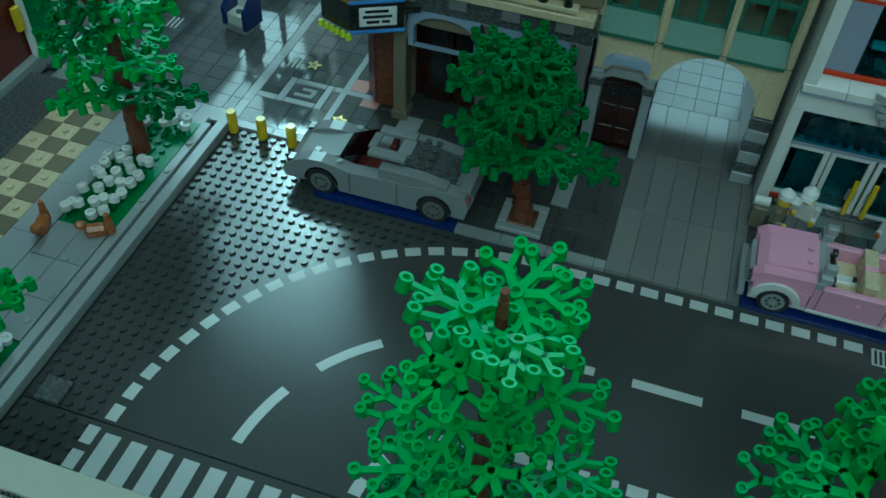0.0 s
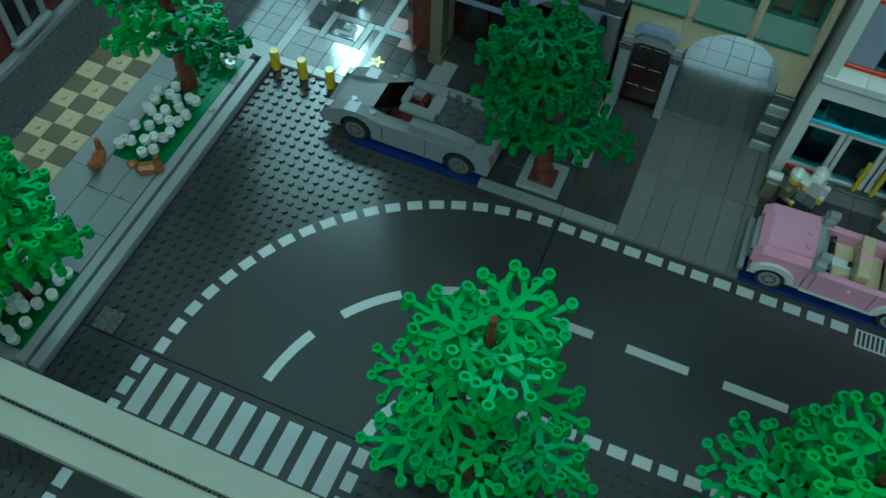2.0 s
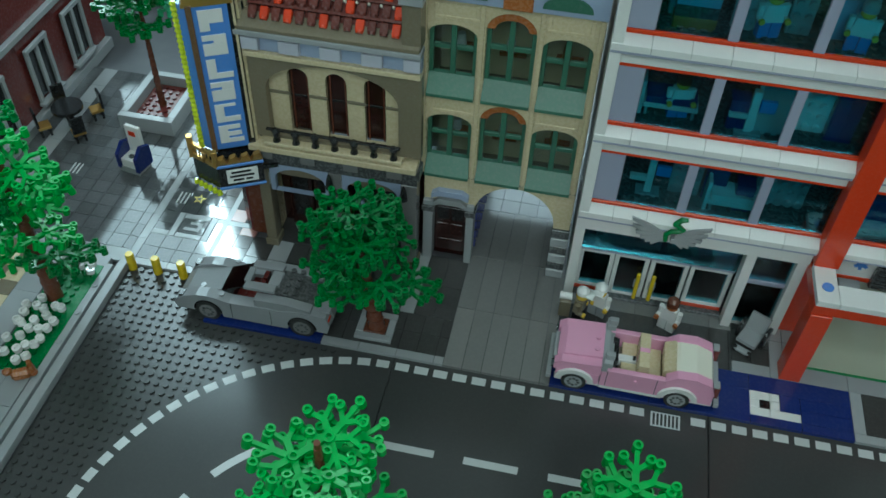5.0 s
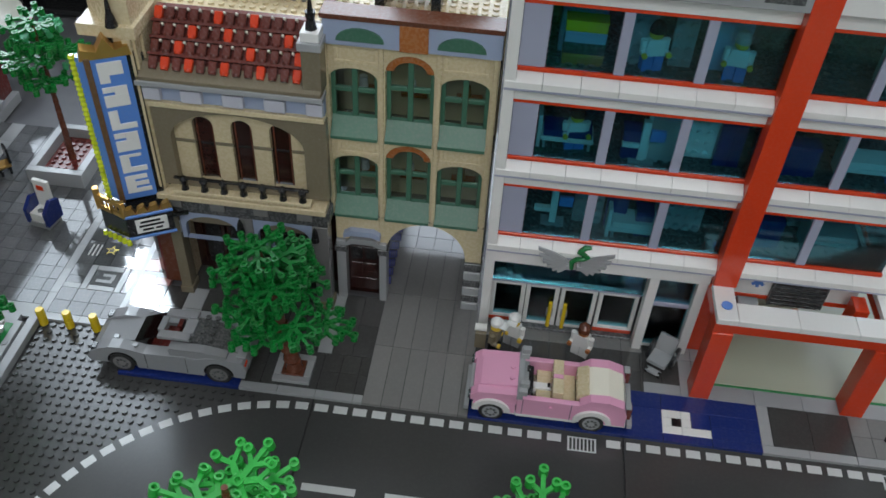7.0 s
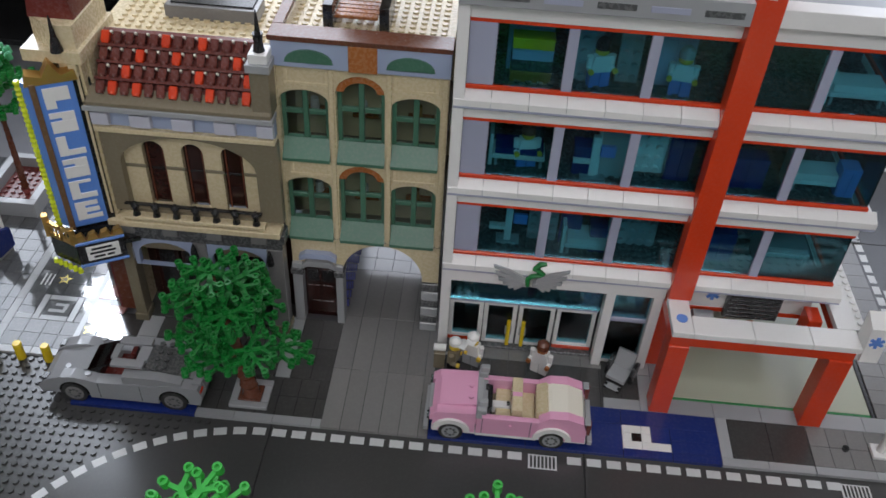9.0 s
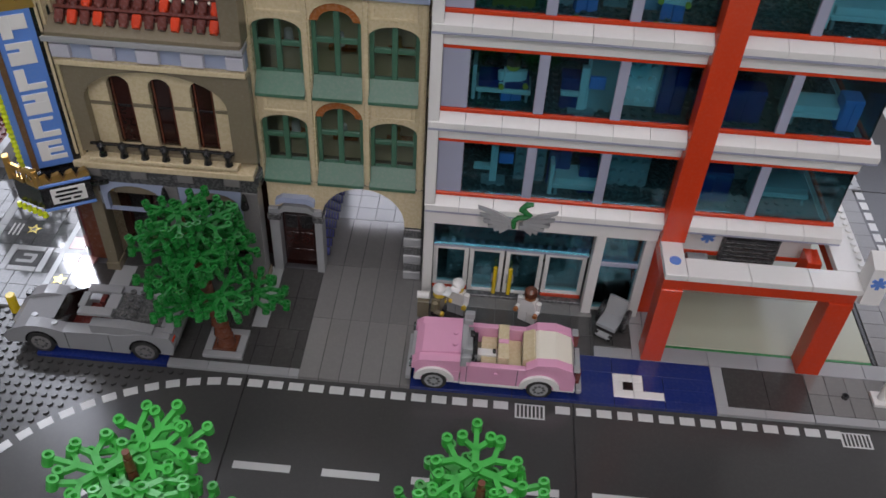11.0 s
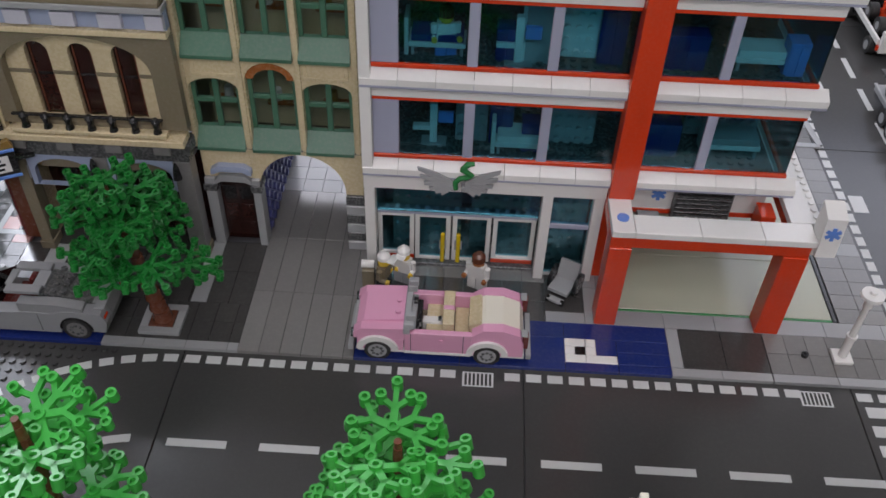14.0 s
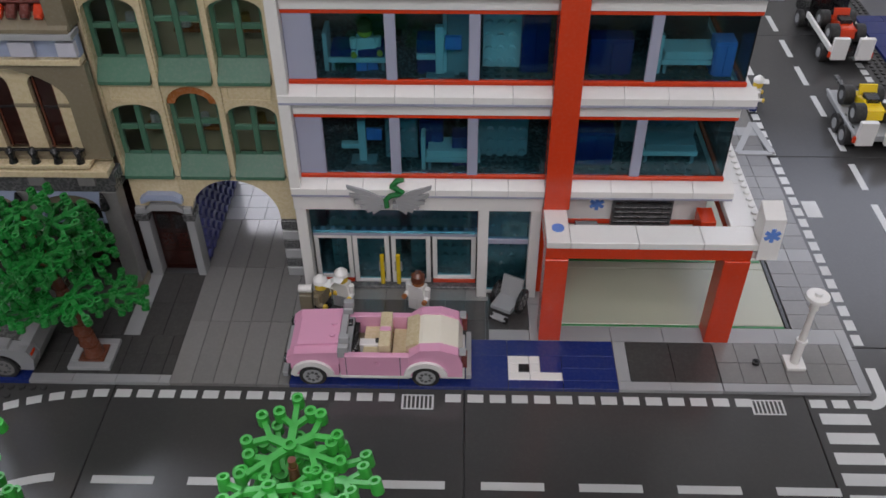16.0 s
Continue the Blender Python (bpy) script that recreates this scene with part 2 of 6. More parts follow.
slab("floor", -2.6, -2.6, -0.86, 2.9, 1.06, -0.80, FLOORP, "dark grey hall floor under the display table", "floor")
slab("wall_west", -2.7, -2.6, -0.80, -2.6, 1.06, 2.5, WALLP, "plain off-white painted hall wall", "wall")
slab("wall_east", 2.9, -2.6, -0.80, 3.0, 1.06, 2.5, WALLP, "plain off-white painted hall wall", "wall")
slab("wall_south", -2.6, -2.7, -0.80, 2.9, -2.6, 2.5, WALLP, "plain off-white painted hall wall", "wall")
slab("ceiling", -2.7, -2.7, 2.5, 3.0, 1.16, 2.6, WALLP, "plain white hall ceiling", "ceiling")
back = tagged(new("wall_north"), "off-white painted hall wall with three windows, the third added", "wall", kind="structure")
ORG[back] = Vector((0, 0, 0))
WY0, WY1 = 1.06, 1.16
for x0, z0, x1, z1 in ((-2.6, -0.8, 2.9, 0.5), (-2.6, 1.96, 2.9, 2.5), (-2.6, 0.5, -1.14, 1.96), (-0.63, 0.5, -0.36, 1.96), (0.32, 0.5, 0.75, 1.96), (1.5, 0.5, 2.9, 1.96), (0.75, 1.1, 1.5, 1.96), (-0.36, 1.12, 0.32, 1.96)):
    part("wall_panel", box(x0 / S, WY0 / S, z0 / S, x1 / S, WY1 / S, z1 / S, c=0.2), WALLP, back)
# The third opening is an addition that only brightens the right-hand road.
for n, (x0, z0, x1, z1) in enumerate(((-1.14, 0.5, -0.63, 1.96), (-0.36, 0.5, 0.32, 1.12), (0.75, 0.5, 1.5, 1.1))):
    win = tagged(new("window_%d" % (n + 1)), "unseen bright hall window with a white frame", "window", kind="structure")
    ORG[win] = Vector((0, 0, 0))
    for a in ((x0, z0, x1, z0 + 0.03), (x0, z1 - 0.03, x1, z1), (x0, z0 + 0.03, x0 + 0.03, z1 - 0.03), (x1 - 0.03, z0 + 0.03, x1, z1 - 0.03)):
        part("window_frame", box(a[0] / S, 1.08 / S, a[1] / S, a[2] / S, 1.13 / S, a[3] / S, c=0.2), WHITE, win)
for x, y, w, d in ((0.35, -2.1, 1.8, 0.9), (0.4, -0.1, 1.4, 0.7)):
    lamp = thing("ceiling_light", x / S, y / S, 2.5 / S, "flat rectangular ceiling lamp with a white diffuser", "lamp", "ceiling lamps")
    part("frame", box((x - w / 2) / S, (y - d / 2) / S, 2.46 / S, (x + w / 2) / S, (y + d / 2) / S, 2.5 / S, c=0.5), WHITE, lamp)
    part("diffuser", box((x - w / 2 + 0.03) / S, (y - d / 2 + 0.03) / S, 2.45 / S, (x + w / 2 - 0.03) / S, (y + d / 2 - 0.03) / S, 2.462 / S, c=0.2), PANEL, lamp)

table = thing("display_table", 0, 0, -0.8 / S, "wide dark board table that carries the toy town", "table")
part("tabletop", box(-150, -100, -4.4, 170, 118, -0.4, c=0.3), TABLEP, table)
for x in (-140, 150):
    for y in (-90, 100):
        part("leg", box(x, y, -0.8 / S, x + 8, y + 8, -4.4, c=0.3), TABLEP, table)

# ---- road plates ----
def road_plate(x, y, label, w=32.0):
    r = thing("road", x, y, -0.4, label, "road plate", "road plates", "structure")
    part("plate", box(x + 0.03, y + 0.03, -0.4, x + w - 0.03, y + 31.97, 0, c=0.06), ROAD, r)
    return r


MARK = 0.015


def dash(parent, x0, y0, x1, y1):
    part("dash", box(x0, y0, -0.1, x1, y1, MARK, c=0.004), PRINT, parent)


DASHX = mesh("dash", box(0, 0, -0.1, 1.42, 0.92, MARK, c=0.004), PRINT)
DASHY = mesh("dash", box(0, 0, -0.1, 0.92, 1.42, MARK, c=0.004), PRINT)
LONGX = mesh("dash", box(0, 0, -0.1, 5.2, 0.78, MARK, c=0.004), PRINT)
LONGY = mesh("dash", box(0, 0, -0.1, 0.78, 5.2, MARK, c=0.004), PRINT)
STRIPE = mesh("stripe", box(0, 0, -0.1, 1.22, 4.2, MARK, c=0.004), PRINT)
STRIPEX = mesh("stripe", box(0, 0, -0.1, 4.2, 1.2, MARK, c=0.004), PRINT)


def arc_band(r0, r1, a0, a1, n=8, cx=0.0, cy=-32.0):
    bm = bmesh.new()
    rows = []
    for k in range(n + 1):
        a = radians(a0 + (a1 - a0) * k / n)
        rows.append([bm.verts.new((cx + r * math.cos(a), cy + r * math.sin(a), z)) for r in (r0, r1) for z in (-0.1, MARK)])
    for p, q in zip(rows, rows[1:]):
        for f in ((p[1], p[3], q[3], q[1]), (p[0], p[1], q[1], q[0]), (p[3], p[2], q[2], q[3])):
            bm.faces.new(f)
    bm.faces.new([rows[0][k] for k in (0, 2, 3, 1)])
    bm.faces.new([rows[-1][k] for k in (1, 3, 2, 0)])
    bmesh.ops.recalc_face_normals(bm, faces=bm.faces)
    return bm


west = road_plate(-64, -72, "dark grey road plate with zebra stripes by the table edge")
for k in range(6):
    piece("stripe", STRIPEX, -37.0, -46.5 - 2.1 * k, 0, west)
    piece("stripe", STRIPEX, -42.0, -46.5 - 2.1 * k, 0, west)
curve = road_plate(-32, -32, "dark grey curved road plate with studs and white dashes")
for k in range(20):
    part("dash", arc_band(24.6, 25.5, 90.9 + 4.5 * k, 93.9 + 4.5 * k, 3), PRINT, curve)
for a in (97.5, 126.5, 155.5):
    part("dash", arc_band(15.7, 16.5, a, a + 18.7, 8), PRINT, curve)
for k in range(5):
    part("dash", arc_band(6.5, 7.4, 92.5 + 18 * k, 103.5 + 18 * k, 4), PRINT, curve)
FREE = lambda x, y: not (-21 <= x < -8 and y >= -6) and not (x >= -8 and y >= -6) and (x, y) not in ((-31, -31), (-30, -31), (-31, -32), (-30, -32))
cells = [(x, y) for x in range(-32, 0) for y in range(-32, 0)
         if (math.hypot(x + 0.5, y + 32.5) > 26.1 or math.hypot(x + 0.5, y + 32.5) < 5.9) and FREE(x, y)]
part("studs", stud_field(bmesh.new(), cells, 0), ROAD, curve, kind="stuff")
part("tile", box(-31, -32, 0, -29, -30, 0.4), DARK, curve)

for n, x in enumerate((0, 32)):
    r = road_plate(x, -32, "dark grey straight road plate with white dashes and a drain", (32.0, 30.6)[n])
    for k in range((16, 15)[n]):
        if k not in (13, 14):
            piece("dash", DASHX, x + 0.28 + 2 * k, -7.42, 0, r)
        piece("dash", DASHX, x + 0.28 + 2 * k, -25.5, 0, r)
    for k in range(4):
        piece("dash", LONGX, x + (1.1, 1.42)[n] + 8.05 * k, -16.6, 0, r)
    part("studs", stud_field(bmesh.new(), [(i, j) for i in range(x, x + (32, 30)[n]) for j in range(-32, -26)], 0), ROAD, r, kind="stuff")
    dx = (26.35, 25.6)[n]
    drain = part("drain_frame", box(x + dx, -8.3, -0.1, x + dx + 2.9, -6.6, MARK, c=0.004), PRINT, r, "printed storm drain")
    for k in range(7):
        part("slot", box(x + dx + 0.2 + 0.38 * k, -8.15, -0.1, x + dx + 0.43 + 0.38 * k, -6.75, MARK * 1.7, c=0.003), ROAD, drain)

EAST = -1.4 * S
cross = road_plate(64, -32, "dark grey crossing road plate with zebra stripes")
for k in range(9):
    piece("stripe", STRIPEX, 64.75, -9.25 - 2.1 * k, 0, cross)
for k in range(3):
    piece("dash", DASHX, 64.3 + 2 * k, -7.42, 0, cross)
part("dash", arc_band(1.0, 1.95, 270, 360, 8, 69.6, -5.6), PRINT, cross)
part("dash", box(70.6, -5.6, -0.1, 71.55, -2.6, MARK, c=0.004), PRINT, cross)
cross.location.x += EAST
for n in range(3):
    y = 32 * n
    r = road_plate(64, y, "dark grey straight road plate running away from the crossing")
    for k in range(16):
        piece("dash", DASHY, 70.55, y + 0.28 + 2 * k, 0, r)
        piece("dash", DASHY, 88.6, y + 0.28 + 2 * k, 0, r)
    for k in range(4):
        piece("dash", LONGY, 79.6, y + 1.3 + 8 * k, 0, r)
    part("studs", stud_field(bmesh.new(), [(i, j) for i in range(90, 96) for j in range(y, y + 32)], 0, 8), ROAD, r, kind="stuff")
    part("drain_frame", box(71.8, y + 20, -0.1, 73.5, y + 23, MARK, c=0.004), PRINT, r)
    r.location.x += EAST
south = road_plate(-32, -64, "dark grey road plate with a zebra crossing")
for k in range(9):
    piece("stripe", STRIPE, -24.75 + 2 * k, -36.9, 0, south)
for k in range(16):
    piece("dash", DASHY, -26.2, -33.9 - 2 * k, 0, south)
    piece("dash", DASHY, -7.0, -33.9 - 2 * k, 0, south)
part("studs", stud_field(bmesh.new(), [(i, j) for i in list(range(-32, -26)) + list(range(-6, 0)) for j in range(-64, -32) if not (i in (-31, -30) and j == -33)], 0), ROAD, south, kind="stuff")

# ---- pavements ----
def pavement(x, y, label):
    return thing("pavement", x, y, 0, label, "pavement", "", "structure")


park = pavement(16, -6, "dark blue tiled parking bay with a white letter P")
pave(park, 16, -6, 36, -2, 0, 10, 4, BLUE)
pave(park, 16, -2, 46, 0, 0, 10, 2, BLUE)
pave(park, 41, -5, 46, -2, 0, 5, 1.5, BLUE)
pave(park, 36, -6, 46, -5, 0, 5, 1, BLUE)
pave(park, 39, -4, 41, -2, 0, 2, 2, BLUE)
pave(park, 37, -4, 38, -3, 0, 1, 1, BLACK)
for a in ((36, -3, 38, -2), (38, -3, 39, -2), (36, -4, 37, -3), (38, -4, 39, -3), (36, -5, 38, -4), (38, -5, 41, -4)):
    part("letter_tile", box(a[0] + 0.02, a[1] + 0.02, 0, a[2] - 0.02, a[3] - 0.02, 0.405), WHITE, park, "white tile of the letter P")
greybay = pavement(-24, -6, "dark blue tiled parking strip under the grey car")
pave(greybay, -21, -6, -8, -1, 0, 13, 2.5, BLUE)
pave(greybay, -21, -1, -8, 0, 0, 4, 1, DARK)

walk1 = pavement(-8, -6, "dark grey paving with a pale kerb before the cinema")
pave(walk1, -8, -6, 5, -5, 0, 4, 1, LIGHT)
pave(walk1, -8, -5, 5, 0, 0, 2, 2.5, DARKTILE)
pave(walk1, -20, 0, -17.4, 7.2, 0, 2.6, 4, DARKTILE)
pave(walk1, -17.4, 0, -15.2, 7.2, 0, 2.2, 4, LIGHT)
pave(walk1, -15.2, 0, -1, 7.2, 0, 2, 4, DARKTILE)
pave(walk1, -1, 0, 0.6, 9, 0, 1.6, 4.5, LIGHT)
pave(walk1, 0.6, 0, 5, 9, 0, 2.2, 4.5, DARKTILE)
walk2 = pavement(5, -6, "light grey long-tiled passage running through the arch")
pave(walk2, 5, -6, 16, 18, 0, 2, 8, MID)
pave(walk2, 5, 18, 16, 44, 0, 2.2, 2.2, LIGHT)
walk3 = pavement(16, 0, "dark grey tiled hospital forecourt with pale edging")
pave(walk3, 16, 0, 34.3, 5.4, 0, 2, 2.7, DARKTILE)
pave(walk3, 34.3, 1.4, 38.2, 8, 0, 2, 2.2, DARKTILE)
pave(walk3, 34.3, 0, 38.2, 1.4, 0, 4, 1.4, LIGHT)
pave(walk3, 16, 5.4, 34.3, 8.2, 0, 4, 1.4, MID)
pave(walk3, 38.2, 0, 41, 10, 0, 1.4, 5, LIGHT)
pave(walk3, 46, -5, 47.2, 0, 0, 1.2, 5, LIGHT)
pave(walk3, 46, -6, 55.4, -5, 0, 4.7, 1, LIGHT)
pave(walk3, 47.2, -5, 55.4, 0, 0, 4.1, 5, DARKTILE)
pave(walk3, 41, 0, 56, 2, 0, 5, 2, LIGHT)
walk4 = pavement(57, -6, "grey tiled pavement round the street corner with pale kerb")
pave(walk4, 56.85, -6, 69, -5, 0, 6.1, 1, LIGHT)
pave(walk4, 69, -6, 70, 2, 0, 1, 4, LIGHT)
pave(walk4, 56.85, -5, 69, 0, 0, 2.02, 2.5, MID)
pave(walk4, 57.45, 0, 69, 2, 0, 5.8, 2, LIGHT)
pave(walk4, 65.0, 2, 70, 12, 0, 2.5, 2, MID)
pave(walk4, 65.0, 12, 70, 14, 0, 2.5, 2, LIGHT)
pave(walk4, 65.0, 14, 70, 36, 0, 2.5, 2.2, MID)
pave(walk4, 65.0, 36, 70, 38, 0, 2.5, 2, LIGHT)
pave(walk4, 65.0, 38, 70, 70, 0, 2.5, 4, MID)
walk4.location.x += EAST
ramp = pavement(41, 2, "pale green smooth driveway under the red canopy, green edge")
part("drive_slab", box(41.2, 2.4, 0, 63.0, 10.6, 0.36), RAMP, ramp)
part("drive_slab", box(41.2, 10.64, 0, 63.0, 26, 0.36), RAMP, ramp)
part("edge", box(41.2, 2.02, 0, 63.0, 2.36, 0.4), GRASS, ramp)
part("edge", box(63.04, 2.02, 0, 63.5, 26, 0.4), BLACK, ramp)

plaza = pavement(-32, 0, "grey tiled pedestrian street with pale bands and gold stars")
pave(plaza, -52, 0.0, -32.9, 2.0, 0, 4, 2, LIGHT)
pave(plaza, -50, 2, -32.9, 34, 0, 2, 2, PLAZA)
pave(plaza, -52, 2, -50, 34, 0, 2, 4, LIGHT)
pave(plaza, -62, 2, -52, 34, 0, 2.5, 4, PLAZA)
pave(plaza, -32.9, 0, -31.9, 40, 0, 1, 4, LIGHT)
pave(plaza, -31.9, 0, -20, 1, 0, 4, 1, LIGHT)
for k in range(6):
    for x in (-31.9, -29.9, -27.9, -25.9, -23.9, -21.9):
        if not (-30 < x < -25 and k in (2, 3)):
            pave(plaza, x, 1 + 2 * k, min(x + 2, -20), 3 + 2 * k, 0, 2, 2, REDINK if (x, k) in ((-21.9, 3), (-23.9, 4)) else PLAZA)
for a in ((-29.9, 5, -29.1, 9), (-25.9, 5, -25.1, 9), (-29.1, 5, -25.9, 5.8), (-29.1, 8.2, -25.9, 9)):
    part("band", box(a[0] + 0.02, a[1] + 0.02, 0, a[2] - 0.02, a[3] - 0.02, 0.42), LIGHT, plaza)
part("tile", box(-29.08, 5.82, 0, -25.92, 8.18, 0.4), PLAZA, plaza)
part("tile", box(-25.08, 5.02, 0, -23.92, 8.98, 0.4), PLAZA, plaza)
for a in ((-28.5, 6.3, -26.6, 6.75), (-26.95, 6.75, -26.5, 7.7), (-28.0, 7.3, -26.95, 7.7)):
    part("band", box(a[0], a[1], 0.1, a[2], a[3], 0.425, c=0.01), LIGHT, plaza)
part("band", box(-24.3, 1, 0.1, -23.6, 40, 0.42), LIGHT, plaza)
part("band", box(-31.9, 5, 0.1, -29.9, 5.8, 0.42), LIGHT, plaza)
part("band", box(-25.1, 8.2, 0.1, -20, 9, 0.422), LIGHT, plaza)
pave(plaza, -31.9, 13, -20, 40, 0, 2, 2, PLAZA)
for k in range(3):
    part("grate_bar", box(-31.2 + 0.5 * k, 10.4, 0.1, -30.95 + 0.5 * k, 12.4, 0.425), PRINT, plaza)
    part("grate_bar", box(-46.2 + 0.5 * k, 12.4, 0.1, -45.95 + 0.5 * k, 14.4, 0.425), PRINT, plaza)


def star(cx, cy, r, z0, z1, inner=0.42, spin=90):
    pts = [(cx + (r if k % 2 == 0 else r * inner) * math.cos(radians(spin + 36 * k)),
            cy + (r if k % 2 == 0 else r * inner) * math.sin(radians(spin + 36 * k))) for k in range(10)]
    return prism(bmesh.new(), pts, z0, z1, "z")


for x, y in ((-28.6, 11.6), (-22.8, 4.2)):
    st = part("star_print", star(x, y, 0.85, 0.3, 0.425), GOLDINK, plaza, "gold star print")
    part("star_heart", star(x, y, 0.5, 0.3, 0.43), MID, st)

# ---- garden strip beside the curve ----
garden = pavement(-33, -37, "raised pale grey garden strip with kerb and checkered tiles")
part("kerb", box(-33.05, -37, 0, -32.05, 0, 1.0), LIGHT, garden)
part("groove", box(-33.35, -37, 0, -33.05, -1.5, 0.55), BLACK, garden)
part("kerb", box(-34.2, -37, 0, -33.35, -1.2, 1.05), LIGHT, garden)
part("kerb", box(-41.4, -37.2, 0, -34.2, -36.2, 1.05), LIGHT, garden)
part("base_plate", box(-50, -37, 0, -34.2, 0, 0.75), LIGHT, garden)
for y0, y1 in ((-16.9, -1.6), (-36.2, -28.6)):
    bed = part("flower_bed", box(-39, y0, 0.4, -34.25, y1, 1.0), GRASS, garden, "green studded bed")
    part("studs", stud_field(bmesh.new(), [(-39 + i * 0.98, y0 + 0.1 + j) for i in range(4) for j in range(int(y1 - y0 - 0.1))], 1.0), GRASS, bed, kind="stuff")
part("studs", stud_field(bmesh.new(), [(-34.3, y) for y in (-9, -5, -13)] + [(-36.4, -21), (-37.2, -25), (-35.2, -24.6), (-35.4, -27.3)], 1.0), LIGHT, garden, kind="stuff")
pave(garden, -39, -28.6, -34.25, -16.95, 0.72, 2.4, 3.9, LIGHT)
pave(garden, -42, -37, -39.05, 0, 0.72, 3, 6, LIGHT)
for i in range(3):
    for j in range(12):
        m = TAN if (i + j) % 2 else DTAN
        t = piece("checker_tile", tile_mesh(2, 2, 0.4, m), -48 + 2 * i, -24 + 2 * j, 0.72, garden)
        if m is TAN:
            part("tile_stud", cyl(bmesh.new(), -47 + 2 * i, -23 + 2 * j, 1.1, 1.32, 0.3), TAN, garden)
part("dark_floor", box(-56, -37, 0, -48.05, 0, 0.9), DARK, garden)

# ---- hospital ----
hosp = thing("hospital", 35, 15, 0, "white and red toy hospital with tinted glass storeys", "building")
X0, X1, YW = 16.0, 55.0, 6.0
part("wall", box(16, 29, 0, 58, 30, 44), WHITE, hosp)
part("wall", box(16, 7, 0.4, 16.6, 29, 44), WHITE, hosp)
for k in range(4):
    z = (0.4, 14.2, 23.8, 33.4)[k]
    x1 = 38.9 if k == 0 else 54.4
    fl = part("storey_floor", box(16.65, 7.0, z - 0.6, x1, 28.95, z + 0.3), DARK, hosp)
    part("studs", stud_field(bmesh.new(), [(i, j) for i in range(18, int(x1) - 1) for j in range(8, 17)], z + 0.3, 8), DARK, fl, kind="stuff")
part("partition", box(16.7, 17, 13.7, 54, 17.6, 43), DARK, hosp)
part("partition", box(16.7, 17, 0.7, 39, 17.6, 13.0), DARK, hosp)
part("roof", box(16, 6.6, 43.2, 55.6, 29, 43.9), LIGHT, hosp)
for k in range(3):
    zr, zt = 15.0 + 9.6 * k, 21.35 + 9.6 * k
    part("red_strip", box(17.0, 5.95, zr, 39.0, 6.5, zr + 0.4), RED, hosp)
    part("red_strip", box(17.0, 5.95, zt, 39.0, 6.5, zt + 0.4), RED, hosp)
    part("red_strip", box(41.3, 5.95, zr, 55.0, 6.5, zr + 0.4), RED, hosp)
    part("red_strip", box(41.3, 5.95, zt, 55.0, 6.5, zt + 0.4), RED, hosp)
    part("red_strip", box(54.55, 6.52, zr, 55.0, 22, zr + 0.4), RED, hosp)
    part("corner_post", box(16.0, 5.1, zr - 0.9, 17.0, 6.9, zt + 2.0), WHITE, hosp)
    part("panel", box(17.02, 6.1, zr + 0.4, 19.35, 6.5, zt), LAV, hosp)
    for a, b in ((19.4, 25.2), (26.1, 32.0), (32.9, 39.0), (41.3, 46.5), (47.4, 54.9)):
        w = part("window", box(a, 6.2, zr + 0.42, b, 6.36, zt - 0.02, c=0.02), TRBLUE, hosp)
        w.visible_shadow = False
    w = part("window", box(54.8, 6.4, zr + 0.42, 54.95, 21, zt - 0.02, c=0.02), TRBLUE, hosp)
    w.visible_shadow = False
    for a, b in ((25.2, 26.1), (32.0, 32.9), (46.5, 47.4)):
        part("mullion", box(a, 6.0, zr + 0.4, b, 6.45, zt), LAV, hosp)
    part("fascia", box(17.0, 5.8, zt + 0.4, 39.0, 6.6, zt + 2.1), WHITE, hosp)
    part("fascia", box(41.3, 5.8, zt + 0.4, 55.0, 6.6, zt + 2.1), WHITE, hosp)
    part("fascia", box(54.4, 6.62, zt + 0.4, 55.0, 22, zt + 2.1), WHITE, hosp)
part("fascia", box(16.0, 5.6, 11.6, 39.0, 6.6, 13.3), WHITE, hosp)
def slope_mesh(w):
    return mesh("ledge_tile", prism(bmesh.new(), [(6.15, 1.25), (5.0, 0.62), (5.0, 0.0), (6.15, 0.0)], 0.02, w - 0.02, "x"), WHITE)


for a, b in ((16.05, 39.0), (41.3, 55.9)):
    n = int((b - a) / 3 + 0.01)
    w = (b - a) / n
    sm = slope_mesh(w)
    for k in range(3):
        z = 13.75 + 9.6 * k
        for i in range(n):
            piece("ledge_tile", sm, a + i * w, 0, z, hosp)
        # Blue-grey colour here paints the shadow along the white ledge's thin edge.
        part("ledge_edge", box(a, 5.05, z - 0.3, b, 6.0, z - 0.01), LAV, hosp)
for k in range(3):
    z = 13.75 + 9.6 * k
    part("ledge_side", box(55.05, 6.2, z - 0.3, 55.9, 22, z + 0.7), WHITE, hosp)
par = part("parapet", box(16.0, 4.6, 42.6, 39.0, 6.6, 44.6), LIGHT, hosp)
random.seed(7)
for i in range(5):
    part("name_bar", box(18.5 + 4.2 * i, 4.52, 43.2, 21.6 + 4.2 * i, 4.6, 43.75), (DARK if i % 2 == 0 else LAV), par)
part("parapet", box(41.3, 4.8, 42.6, 55.6, 6.6, 44.2), WHITE, hosp)
pil = part("pillar", box(39.0, 4.6, 12.6, 41.3, 6.7, 56), RED, hosp, "tall red pillar")
